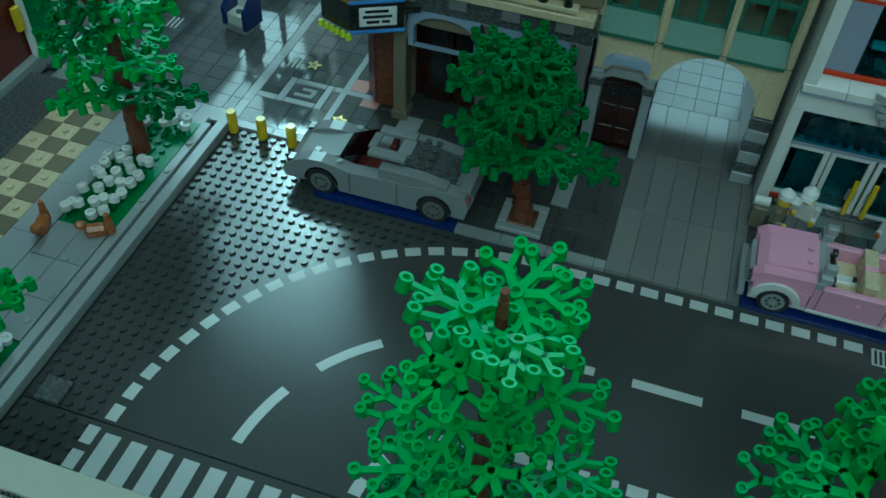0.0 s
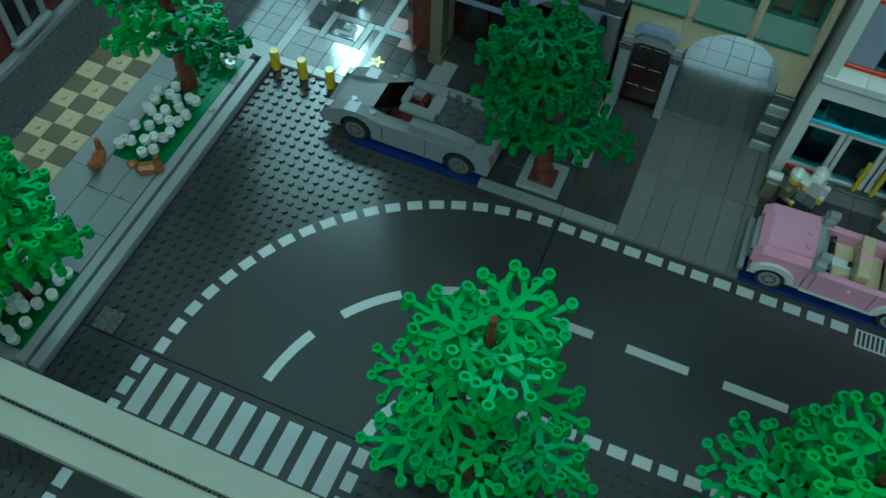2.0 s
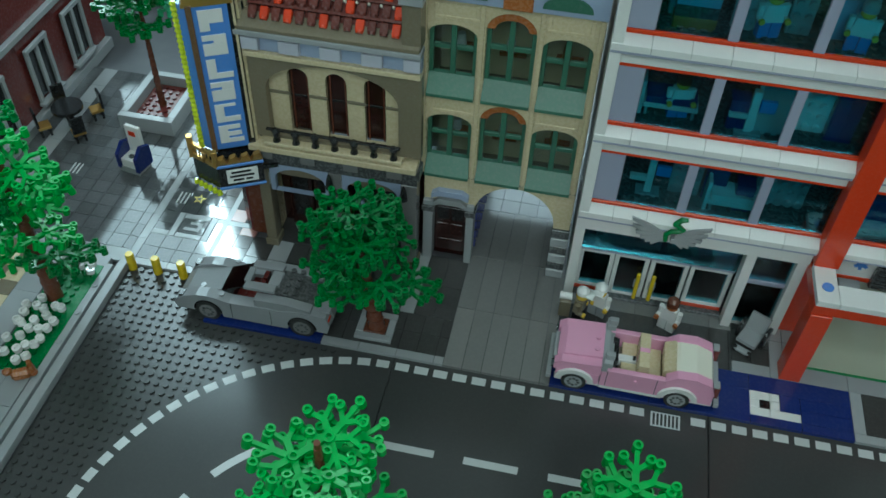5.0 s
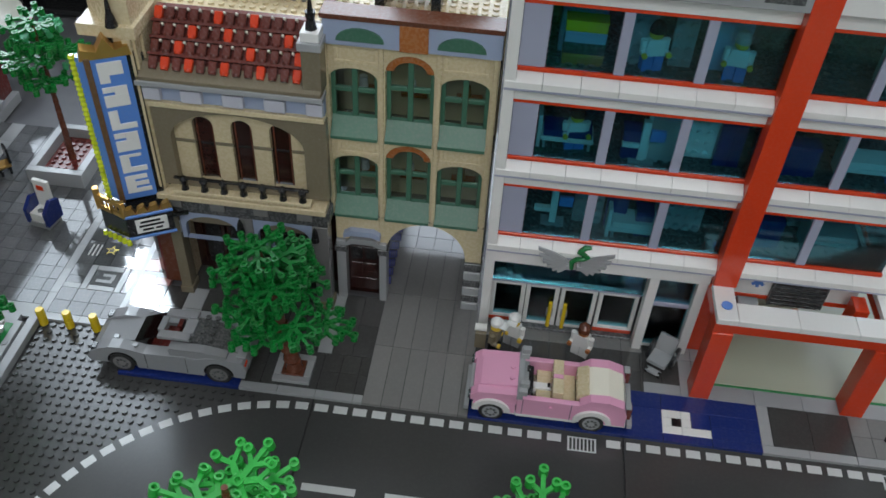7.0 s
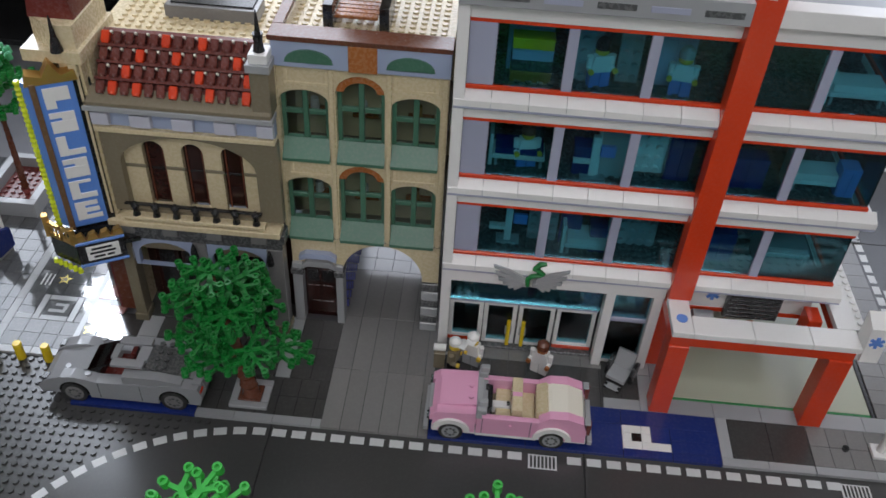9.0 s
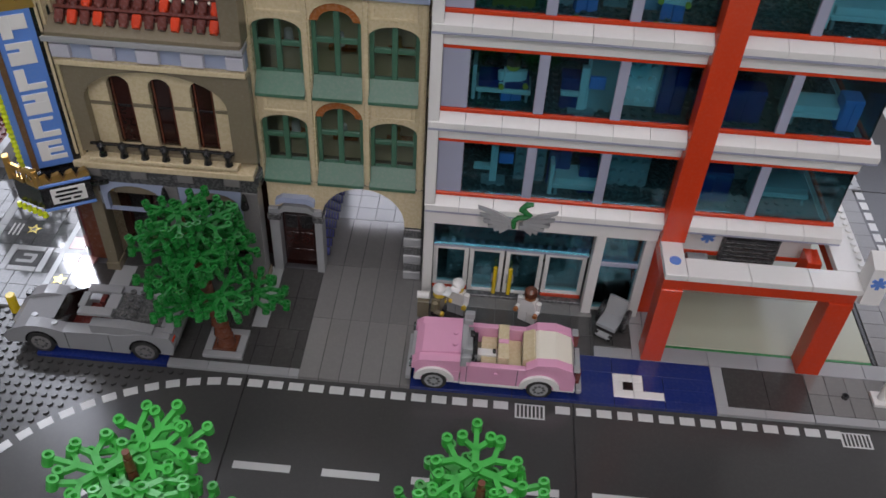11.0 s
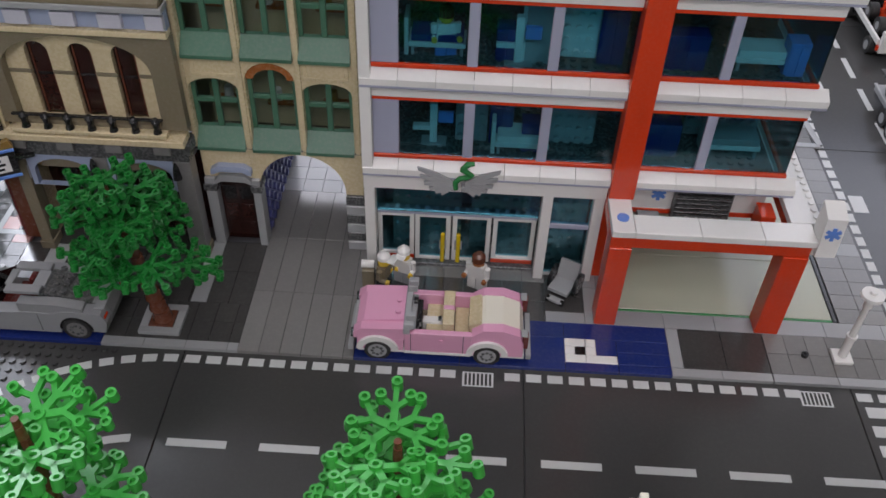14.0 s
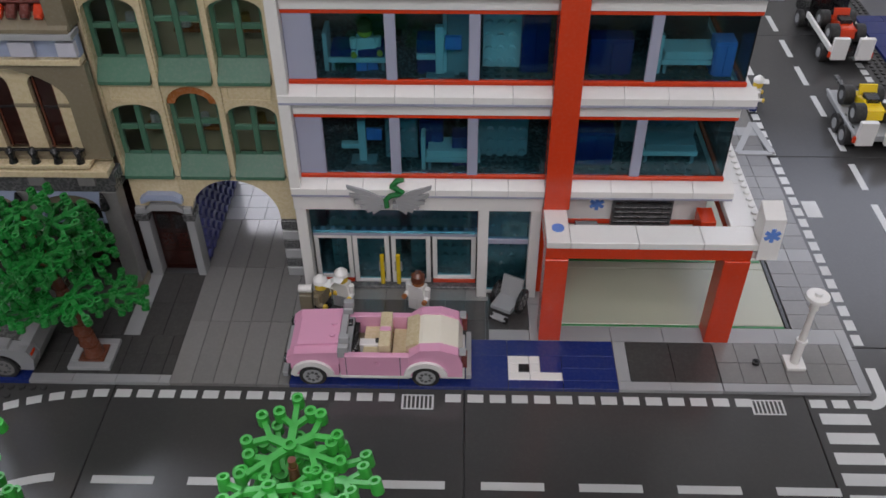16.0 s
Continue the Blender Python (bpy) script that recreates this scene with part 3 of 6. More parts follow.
for ch, z in (("A", 46.6), ("L", 45.0)):
    cu = bpy.data.curves.new("letter", "FONT")
    cu.body, cu.size, cu.extrude, cu.align_x = ch, 1.5 * S, 0.02 * S, "CENTER"
    lt = new("letter", cu)
    me = bpy.data.meshes.new_from_object(lt)
    bpy.data.objects.remove(lt)
    me.materials.append(WHITE)
    lt = new("letter", me)
    lt.parent = pil
    lt.matrix_local = pose((40.1 - 35) * S, (4.56 - 15) * S, z * S, 90, 0, 0)
# entrance
for x in (16.0, 33.1, 38.0):
    part("entrance_post", box(x, 5.9, 0.4, x + 1.0, 7.2, 11.6), WHITE, hosp)
part("door_step", box(17.0, 7.2, 0.4, 33.1, 9.0, 0.62), LIGHT, hosp)
part("transom_bar", box(17.0, 7.5, 6.9, 33.1, 8.3, 7.5), LAV, hosp)
g = part("transom_glass", box(17.0, 7.2, 7.5, 33.1, 7.4, 11.6, c=0.02), TRBLUE, hosp)
g.visible_shadow = False
part("studs", stud_field(bmesh.new(), [(i, 7.4) for i in range(17, 33)], 7.5, 8), TRCLEAR, hosp, kind="stuff")
for a, b, low in ((17.0, 20.7, 1), (20.8, 24.4, 0), (24.6, 28.5, 0), (28.7, 33.0, 1)):
    z0 = 1.2 if low else 0.62
    dr = part("door" if not low else "side_light", box(a, 7.7, z0, a + 0.45, 8.1, 6.9), WHITE, hosp)
    part("stile", box(b - 0.45, 7.7, z0, b, 8.1, 6.9), WHITE, dr)
    part("rail", box(a + 0.45, 7.7, z0, b - 0.45, 8.1, z0 + 0.4), WHITE, dr)
    part("rail", box(a + 0.45, 7.7, 6.4, b - 0.45, 8.1, 6.9), WHITE, dr)
    pn = part("pane", box(a + 0.45, 7.85, z0 + 0.4, b - 0.45, 7.98, 6.4, c=0.02), TRBLUE, dr)
    pn.visible_shadow = False
    if low:
        part("plinth", box(a, 7.7, 0.62, b, 8.1, 1.2), RED, hosp)
    else:
        x = 23.65 if a < 22 else 25.25
        part("handle_plate", box(x - 0.38, 7.6, 2.2, x + 0.38, 7.7, 3.5), LIGHT, dr)
        part("handle", cyl(cyl(cyl(bmesh.new(), x, 7.35, 0.9, 4.6, 0.22), x, 1.4, 7.4, 7.75, 0.12, 8, None, "y"), x, 4.1, 7.4, 7.75, 0.12, 8, None, "y"), YELLOW, dr, "yellow bar handle", True)
g = part("window", box(34.1, 6.6, 0.8, 38.0, 6.75, 6.9, c=0.02), TRBLUE, hosp)
g.visible_shadow = False
g = part("window", box(34.1, 6.6, 7.5, 38.0, 6.75, 11.6, c=0.02), TRBLUE, hosp)
g.visible_shadow = False
part("transom_bar", box(34.1, 6.5, 6.9, 38.0, 7.0, 7.5), LAV, hosp)
part("threshold", box(34.1, 6.5, 0.4, 38.0, 7.0, 0.8), WHITE, hosp)
part("red_wall", box(39.05, 6.8, 0.4, 41.2, 20, 13.4), RED, hosp)

# winged emblem over the door
emb = thing("emblem", 25, 4.9, 12.6, "green snake between two grey wings on the fascia", "emblem")
sn = bmesh.new()
TURNS = ((24.75, 12.7), (24.7, 13.5), (25.1, 13.95), (25.9, 14.15), (26.2, 14.35), (25.7, 14.75), (25.2, 15.05), (25.3, 15.05), (25.8, 15.65), (26.4, 15.75))
rings = []
for n_, (x, z) in enumerate(TURNS):
    p, q = TURNS[max(0, n_ - 1)], TURNS[min(len(TURNS) - 1, n_ + 1)]
    d = Vector((q[0] - p[0], q[1] - p[1])).normalized()
    r = 0.26 if n_ < 8 else 0.3 - 0.1 * (n_ - 8)
    rings.append([sn.verts.new((x - d.y * r * math.cos(k * math.tau / 10), 4.7 + r * math.sin(k * math.tau / 10), z + d.x * r * math.cos(k * math.tau / 10))) for k in range(10)])
for p, q in zip(rings, rings[1:]):
    for k in range(10):
        sn.faces.new([p[k], p[(k + 1) % 10], q[(k + 1) % 10], q[k]])
sn.faces.new(rings[0])
sn.faces.new(rings[-1][::-1])
bmesh.ops.recalc_face_normals(sn, faces=sn.faces)
part("snake", sn, GRASS, emb, "bright green curled snake", True)
for s in (-1, 1):
    w = bmesh.new()
    for k in range(6):
        r = 3.7 - 0.5 * k
        a = radians(27 - 11 * k)
        ox, oz = 25 + s * 0.55, 13.3 - 0.1 * k
        tx, tz = ox + s * r * math.cos(a), oz + r * math.sin(a)
        prism(w, [(ox, oz + 0.25), (ox + s * r * 0.5 * math.cos(a + 0.16), oz + r * 0.5 * math.sin(a + 0.16)), (tx, tz),
                  (tx - s * 0.1, tz - 0.36), (ox + s * 0.2, oz - 0.3)], 4.75 - 0.03 * k, 5.0, "y")
    part("wing", w, LIGHT, emb, "grey feathered wing")
    part("clip", box(25 + s * 0.5 - 0.25, 4.55, 12.5, 25 + s * 0.5 + 0.25, 5.2, 13.1), LIGHT, emb)

# canopy
can = thing("canopy", 48, 2, 0.4, "red-legged ambulance canopy with white tiled top", "canopy")
for x0, x1 in ((39.0, 41.05), (54.7, 57.0)):
    part("column", box(x0, 0.0, 0.4, x1, 2.2, 10.6), RED, can, "red column")
part("beam", box(39.0, 0.2, 10.6, 57.0, 1.6, 11.9), RED, can)
part("beam", box(55.6, 1.65, 10.6, 57.0, 28, 11.9), RED, can)
part("beam", box(39.0, 1.65, 10.6, 40.4, 6.7, 11.9), RED, can)
for a in ((39.0, 0.0, 41.1, 5.0), (41.1, 0.0, 47, 2.6), (47, 0.0, 52.6, 2.6), (52.6, 0.0, 57.3, 2.6), (55.4, 2.6, 58.4, 9), (55.4, 9, 58.4, 16), (55.4, 16, 58.4, 23), (55.4, 23, 58.4, 30)):
    part("top_tile", box(a[0] + 0.02, a[1] + 0.02, 11.9, a[2] - 0.02, a[3] - 0.02, 12.6), WHITE, can)
part("studs", stud_field(bmesh.new(), [(57.4, j) for j in range(3, 29)], 12.6, 10), WHITE, can, kind="stuff")
part("badge", cyl(bmesh.new(), 40.1, 2.0, 12.6, 12.72, 0.55, 20), SKYB, can, "round blue badge", True)
part("bay_edge", box(41.3, 11.6, 0.37, 62.9, 12.0, 0.46), GRASS, can)
part("bay_back", box(41.3, 7.2, 9.0, 54.4, 7.7, 9.6), RED, can)
part("bay_back", box(41.3, 7.2, 9.6, 54.4, 7.7, 13.3), WHITE, can)
lv = part("louvre_box", box(45.6, 6.6, 8.9, 51.2, 7.18, 12.4), DARK, can)
for k in range(6):
    part("slat", box(45.8, 6.45, 9.1 + 0.55 * k, 51.0, 6.6, 9.4 + 0.55 * k), BLACK, lv)
part("bay_post", box(53.2, 4.0, 7.4, 54.6, 6.2, 11.9), RED, can)
part("shelf", box(42.5, 4.5, 8.3, 53.0, 6.4, 8.8), WHITE, can)
part("roll", cyl(bmesh.new(), 5.6, 9.6, 42.2, 44.2, 0.8, 14, None, "x"), LIGHT, can, "", True)
part("helmet", cyl(cyl(bmesh.new(), 48.2, 5.3, 8.8, 9.6, 0.6, 14, 0.5), 48.2, 5.3, 9.6, 9.9, 0.5, 14, 0.2), ORANGE, can, "", True)

# rods of life: six-armed blue star
def star6(parent, cx, y, cz, r, mat=SKYB, lean=0.0):
    bm = bmesh.new()
    for k in range(3):
        a = radians(90 + 60 * k)
        dx, dz = math.cos(a), math.sin(a)
        px_, pz_ = -dz * r * 0.24, dx * r * 0.24
        prism(bm, [(cx + dx * r + px_, cz + dz * r + pz_), (cx + dx * r - px_, cz + dz * r - pz_),
                   (cx - dx * r - px_, cz - dz * r - pz_), (cx - dx * r + px_, cz - dz * r + pz_)], y - 0.006 * k, y + 0.1, "y")
    return part("star_sign", bm, mat, parent, "blue six-armed star")


star6(can, 44.2, 7.12, 11.4, 0.7)
pyl = thing("sign_block", 58.6, 1.4, 10.7, "white slanted sign block with a blue star", "sign")
part("bracket", box(57.05, 0.4, 10.7, 59.2, 1.9, 11.5), WHITE, pyl)
part("block", prism(bmesh.new(), [(-0.1, 11.0), (0.2, 15.2), (2.2, 15.8), (2.1, 11.0)], 57.3, 59.1, "x"), WHITE, pyl)
star6(pyl, 58.2, 0.0, 13.6, 0.72)

# rooms behind the tinted glass


def bed(x, y, z, mat, label):
    t = thing("hospital_bed", x, y, z, label, "bed", "ward beds")
    part("mattress", box(x, y, z + 1.4, x + 4.6, y + 2.4, z + 2.1), mat, t)
    part("frame", box(x - 0.2, y - 0.1, z + 0.9, x + 4.8, y + 2.5, z + 1.38), WHITE, t)
    part("headboard", box(x - 0.6, y, z, x - 0.22, y + 2.4, z + 3.6), WHITE, t)
    for i in (0, 4.3):
        for j in (0, 2.1):
            part("leg", box(x + i, y + j, z, x + i + 0.3, y + j + 0.3, z + 0.9), LIGHT, t)


def cabinet(x, y, z, w, h, mat, label):
    t = thing("cabinet", x, y, z, label, "cabinet", "ward cabinets")
    part("body", box(x, y, z, x + w, y + 1.8, z + h), mat, t)
    part("door", box(x + 0.1, y - 0.12, z + 0.2, x + w / 2 - 0.04, y - 0.01, z + h - 0.2), mat, t)
    part("door", box(x + w / 2 + 0.04, y - 0.12, z + 0.2, x + w - 0.1, y - 0.01, z + h - 0.2), mat, t)


def machine(x, y, z, label):
    t = thing("scanner", x, y, z, label, "medical device", "ward devices")
    part("column", box(x, y, z, x + 0.7, y + 0.7, z + 4.6), WHITE, t)
    part("arm", box(x - 1.6, y, z + 1.6, x, y + 0.7, z + 2.1), WHITE, t)
    part("screen", box(x + 0.8, y - 0.1, z + 2.6, x + 2.2, y + 0.3, z + 3.8), SKYB, t)
    part("foot", box(x - 0.8, y - 0.4, z, x + 1.6, y + 1.2, z + 0.3), LIGHT, t)


Z1, Z2, Z3 = 14.5, 24.1, 33.7
machine(22.0, 9.0, Z1, "white hospital scanner arm on a foot")
cabinet(27.6, 9.6, Z1, 2.2, 4.4, BLUE, "dark blue ward cabinet behind glass")
bed(28.4, 8.0, Z1, WHITE, "white hospital bed with dark frame")
cabinet(42.0, 9.0, Z1, 3.4, 3.6, BLUE, "low dark blue ward cabinet")
bed(48.4, 9.4, Z1, LIGHT, "light grey hospital bed behind tinted glass")
bed(20.2, 9.0, Z2, BLUE, "hospital bed with a dark blue blanket")
machine(29.2, 8.2, Z2, "white scanner column with a screen")
cabinet(36.4, 9.0, Z2, 2.4, 5.4, BLUE, "tall dark blue ward cabinet")
cabinet(42.2, 8.6, Z2, 3.6, 3.4, BLUE, "blue two-door ward cabinet behind glass")
bed(48.6, 9.0, Z2, WHITE, "white couch before the ward window")
cabinet(20.4, 10.5, Z3, 4.0, 4.6, SBLUE, "pale blue ward shelf")
cabinet(33.4, 10.0, Z3, 3.4, 4.8, SBLUE, "pale blue ward cabinet")
bed(49.0, 9.0, Z3, WHITE, "white hospital bed under the roof")

# ---- beige corner house with the arch ----
# studded plates and shelf stock seen through the ward glass
def stud_panel(x0, x1, z0, z1, y, mat):
    p = part("stud_panel", box(x0, y, z0, x1, y + 0.5, z1), mat, hosp)
    bm = bmesh.new()
    for i in range(int(x1 - x0)):
        for j in range(int((z1 - z0) / 1.2)):
            cyl(bm, x0 + 0.5 + i, z0 + 0.6 + 1.2 * j, y - 0.42, y, 0.33, 10, None, "y")
    part("studs", bm, mat, p, kind="stuff")


stud_panel(25.6, 28.6, Z3, Z3 + 6.6, 9.6, LIGHT)
stud_panel(30.2, 32.2, Z3, Z3 + 6.4, 10.0, LIGHT)
stud_panel(33.2, 37.2, Z2, Z2 + 6.4, 10.0, WHITE)
stud_panel(24.4, 27.4, Z1, Z1 + 6.4, 10.0, LIGHT)
stud_panel(32.6, 37.6, Z1, Z1 + 6.4, 10.4, LIGHT)
stud_panel(46.6, 53.6, Z1, Z1 + 6.0, 13.0, LIGHT)
stud_panel(18.4, 25.4, 0.8, 10.0, 9.6, MID)
stud_panel(26.4, 32.4, 0.8, 10.0, 9.9, MID)
stud_panel(34.2, 38.0, 0.8, 10.0, 8.6, MID)
for z, m, lab in ((0.0, GOLD, "dull gold storage box on the ward floor"), (1.08, DARK, "dark grey storage box in the ward"), (2.16, SBLUE, "pale blue storage box in the ward"), (3.24, YELLOW, "yellow storage box in the ward")):
    bx = thing("storage_box", 22.6, 9.4, Z3 + z, lab, "box", "ward boxes")
    part("body", box(20.8, 8.6, Z3 + z, 24.4, 10.2, Z3 + z + 0.86), m, bx)
    part("lid", box(20.75, 8.55, Z3 + z + 0.88, 24.45, 10.25, Z3 + z + 1.05), m, bx)
gp = thing("stretcher_board", 32.0, 9.0, Z2, "pale grey stretcher board leaning in the ward", "stretcher")
part("board", prism(bmesh.new(), [(8.6, Z2), (9.0, Z2), (10.6, Z2 + 5.8), (10.2, Z2 + 5.8)], 30.2, 33.0, "x"), LIGHT, gp)
part("edge", prism(bmesh.new(), [(8.4, Z2), (8.6, Z2), (10.2, Z2 + 6.0), (10.0, Z2 + 6.0)], 29.8, 30.15, "x"), WHITE, gp)
for x, z, m in ((27.6, Z2, BLUE), (52.6, Z2, SKYB), (30.6, Z1, BLUE)):
    cabinet(x, 8.6, z, 1.8, 3.2, m, "small blue ward locker behind tinted glass")

bh = thing("arch_house", 7.5, 15, 0, "tan toy house with sand green windows and an archway", "building")
def arch_pts(cx, z0, w, zs, rise, n=10):
    return [(cx - w / 2, z0)] + [(cx - w / 2 * math.cos(math.pi * k / n), zs + rise * math.sin(math.pi * k / n)) for k in range(n + 1)] + [(cx + w / 2, z0)]


def wall_with_holes(parent, name, mat, x0, x1, z0, z1, holes, ya, yb, label=""):
    """A wall between ya and yb with arched openings that go through it."""
    bm = bmesh.new()
    edges = []
    def loop(pts):
        vs = [bm.verts.new((u, ya, v)) for u, v in pts]
        edges.extend(bm.edges.new((vs[k], vs[(k + 1) % len(vs)])) for k in range(len(vs)))
    loop([(x0, z0), (x1, z0), (x1, z1), (x0, z1)])
    for h in holes:
        loop(h)
    bmesh.ops.triangle_fill(bm, use_beauty=True, use_dissolve=False, edges=edges, normal=(0, -1, 0))
    def inside(p, poly):
        r = False
        for (a, b), (c, d) in zip(poly, poly[1:] + poly[:1]):
            if (b > p[1]) != (d > p[1]) and p[0] < (c - a) * (p[1] - b) / (d - b) + a:
                r = not r
        return r
    bad = [f for f in bm.faces if any(inside((f.calc_center_median().x, f.calc_center_median().z), h) for h in holes)]
    bmesh.ops.delete(bm, geom=bad, context="FACES")
    out = bmesh.ops.extrude_face_region(bm, geom=bm.faces[:])
    bmesh.ops.translate(bm, verts=[v for v in out["geom"] if isinstance(v, bmesh.types.BMVert)], vec=(0, yb - ya, 0))
    bmesh.ops.recalc_face_normals(bm, faces=bm.faces)
    return part(name, bm, mat, parent, label)


wins = []
for z0 in (13.2, 23.3):
    wins += [(1.95, 4.6, z0, 6.3, 1.15), (7.3, 4.6, z0, 7.4, 1.9), (12.5, 4.6, z0, 6.3, 1.15)]
holes = [arch_pts(cx, z0, w, z0 + h, rise) for cx, w, z0, h, rise in wins]
wall_with_holes(bh, "upper_wall", TAN, -0.4, 15.5, 12.9, 36.0, holes, 9.0, 10.2)
AW, AZ, AR = 8.7, 7.9, 4.45
ring = [(9.4 + AW / 2 * math.cos(math.pi * k / 24), AZ + AR * math.sin(math.pi * k / 24)) for k in range(25)]
for half in (ring[:13], ring[12:]):
    for p, q in zip(half[:-1], half[1:]):
        vt = [(p[0], p[1]), (p[0], 12.75), (q[0], 12.75), (q[0], q[1])]
        part("arch_stone", prism(bmesh.new(), vt, 9.0, 10.4, "y"), TAN, bh)
part("ground_wall", box(9.4 + AW / 2, 9.0, 7.7, 15.5, 10.4, 12.75, c=0.02), TAN, bh)
part("ground_wall", box(4.4, 9.0, 7.7, 9.4 - AW / 2, 10.4, 12.75, c=0.02), TAN, bh)
part("ground_wall", box(-0.4, 9.0, 9.2, 4.38, 10.4, 12.75), TAN, bh)
part("joint_line", box(-0.4, 8.9, 12.78, 15.5, 9.4, 12.95), DARK, bh)
for cx, w, z0, h, rise in wins:
    zb, zm = z0 + 1.7, z0 + 1.7 + (h - 1.7) * 0.58
    wd = part("window", box(cx - w / 2, 9.75, zb, cx - w / 2 + 0.42, 10.15, z0 + h + 0.25), SAND, bh)
    part("frame", box(cx + w / 2 - 0.42, 9.75, zb, cx + w / 2, 10.15, z0 + h + 0.25), SAND, wd)
    part("mullion", box(cx - 0.27, 9.68, zb, cx + 0.27, 10.1, z0 + h + (rise * 0.85 if rise < 1.5 else 0.9)), SAND, wd)
    part("bar", box(cx - w / 2 + 0.42, 9.7, zm, cx - 0.3, 10.08, zm + 0.5), SAND, wd)
    part("bar", box(cx + 0.3, 9.7, zm, cx + w / 2 - 0.42, 10.08, zm + 0.5), SAND, wd)
    if rise > 1.5:
        part("lunette", prism(bmesh.new(), arch_pts(cx, z0 + h, w, z0 + h, rise)[1:-1] + [(cx - (w / 2 - 0.75) * math.cos(math.pi * k / 8), z0 + h + (rise - 0.85) * math.sin(math.pi * k / 8)) for k in range(8, -1, -1)], 9.3, 10.1, "y"), ORANGE, wd, "brown arched band")
    else:
        part("head", prism(bmesh.new(), arch_pts(cx, z0 + h, w, z0 + h, rise)[1:-1] + [(cx - (w / 2 - 0.45) * math.cos(math.pi * k / 8), z0 + h + (rise - 0.4) * math.sin(math.pi * k / 8)) for k in range(8, -1, -1)], 9.76, 10.12, "y"), SAND, wd)
    pn = part("pane", box(cx - w / 2 + 0.1, 10.2, zb, cx + w / 2 - 0.1, 10.26, z0 + h + rise, c=0.01), TRCLEAR, wd)
    pn.visible_shadow = False
    part("sill", prism(bmesh.new(), [(10.2, zb), (9.8, zb - 0.1), (8.45, z0 - 0.05), (8.45, z0 - 0.4), (10.2, z0 - 0.4)], cx - w / 2 - 0.02, cx + w / 2 + 0.02, "x"), SAND, bh, "sand green sloped sill")
for z in (20.95, 31.3):
    for x0, x1 in ((0.2, 4.4), (10.4, 14.6)):
        fr = part("relief_panel", box(x0, 8.86, z, x1, 9.0, z + 0.35), TAN, bh)
        part("edge", box(x0, 8.86, z + 1.55, x1, 9.0, z + 1.9), TAN, fr)
        part("edge", box(x0, 8.86, z + 0.35, x0 + 0.4, 9.0, z + 1.55), TAN, fr)
        part("edge", box(x1 - 0.4, 8.86, z + 0.35, x1, 9.0, z + 1.55), TAN, fr)
for x in (-0.75, 4.4, 9.78, 14.95):
    part("pier", box(x, 8.75, 12.95, x + (0.35 if x < 1 else 0.45), 9.0, 33.2), TAN, bh)
co = part("cornice", box(-0.6, 8.4, 33.4, 15.6, 10.4, 36.0), SBLUE, bh)
for cx in (2.8, 12.0):
    part("green_arch", prism(bmesh.new(), arch_pts(cx, 34.0, 4.4, 34.0, 1.3)[1:-1], 8.2, 8.42, "y"), SAND, co)
part("keystone", box(6.4, 8.2, 33.4, 9.0, 8.45, 36.0), ORANGE, co)
part("roof_edge", box(-0.8, 8.2, 36.0, 15.7, 10.6, 36.5), BROWN, bh)
part("roof_edge", box(-0.8, 10.6, 36.0, 0.2, 27, 36.5), BROWN, bh)
terrace = part("terrace_floor", box(-0.3, 10.4, 34.6, 15.6, 27, 35.0), TAN, bh)
part("studs", stud_field(bmesh.new(), [(i, j) for i in range(0, 15) for j in range(11, 26)], 35.0, 8), TAN, terrace, kind="stuff")
part("back_wall", box(-0.4, 26.2, 9.5, 15.5, 27, 36), TAN, bh)
part("inner_floor", box(0, 10.5, 12.4, 15.4, 26, 12.8), DTAN, bh)
part("inner_floor", box(0, 10.5, 22.6, 15.4, 26, 23.0), DTAN, bh)
for z in (12.85, 23.05):
    part("inner_wall", box(0.1, 13.4, z, 15.3, 13.9, z + 9.4), TAN, bh)
    for x in (1.2, 6.0, 11.4):
        part("inner_shelf", box(x, 12.2, z + 3.0, x + 2.6, 13.38, z + 3.4), ORANGE, bh)
        part("shelf_jar", cyl(bmesh.new(), x + 1.0, 12.8, z + 3.4, z + 4.6, 0.5, 10, 0.4), WHITE if x < 8 else GOLD, bh, "", True)
# stone ground floor
STONE = mesh("stone_block", box(0, 0, 0, 1.9, 1.4, 1.15, c=0.08), LIGHT)
STONED = mesh("stone_block", box(0, 0, 0, 1.9, 1.5, 1.15, c=0.08), DARK)
for k in range(6):
    z = 0.42 + 1.21 * k
    for x in (13.7,):
        piece("stone_block", STONED if k % 2 else STONE, x, 8.7 + 0.1 * (k % 2), z, bh)
part("pier", box(4.35, 8.6, 0.4, 5.15, 10.4, 9.2), LIGHT, bh)
part("pier", box(-0.4, 8.6, 0.4, 0.65, 10.4, 9.2), LIGHT, bh)
part("pier_cap", box(4.2, 8.4, 7.7, 5.3, 10.4, 8.5), DARK, bh)
part("pier_cap", box(-0.55, 8.4, 7.7, 0.8, 10.4, 8.5), DARK, bh)
part("door_head", prism(bmesh.new(), [(0.65, 8.6), (0.65, 9.0), (1.2, 9.7), (3.8, 9.7), (4.35, 9.0), (4.35, 8.6), (3.6, 8.95), (1.4, 8.95)], 8.5, 10.0, "y"), LIGHT, bh)
part("door_head", prism(bmesh.new(), [(0.5, 9.9), (0.5, 10.5), (1.2, 11.0), (3.8, 11.0), (4.5, 10.5), (4.5, 9.9), (3.6, 10.3), (1.4, 10.3)], 8.3, 9.0, "y"), SBLUE, bh)
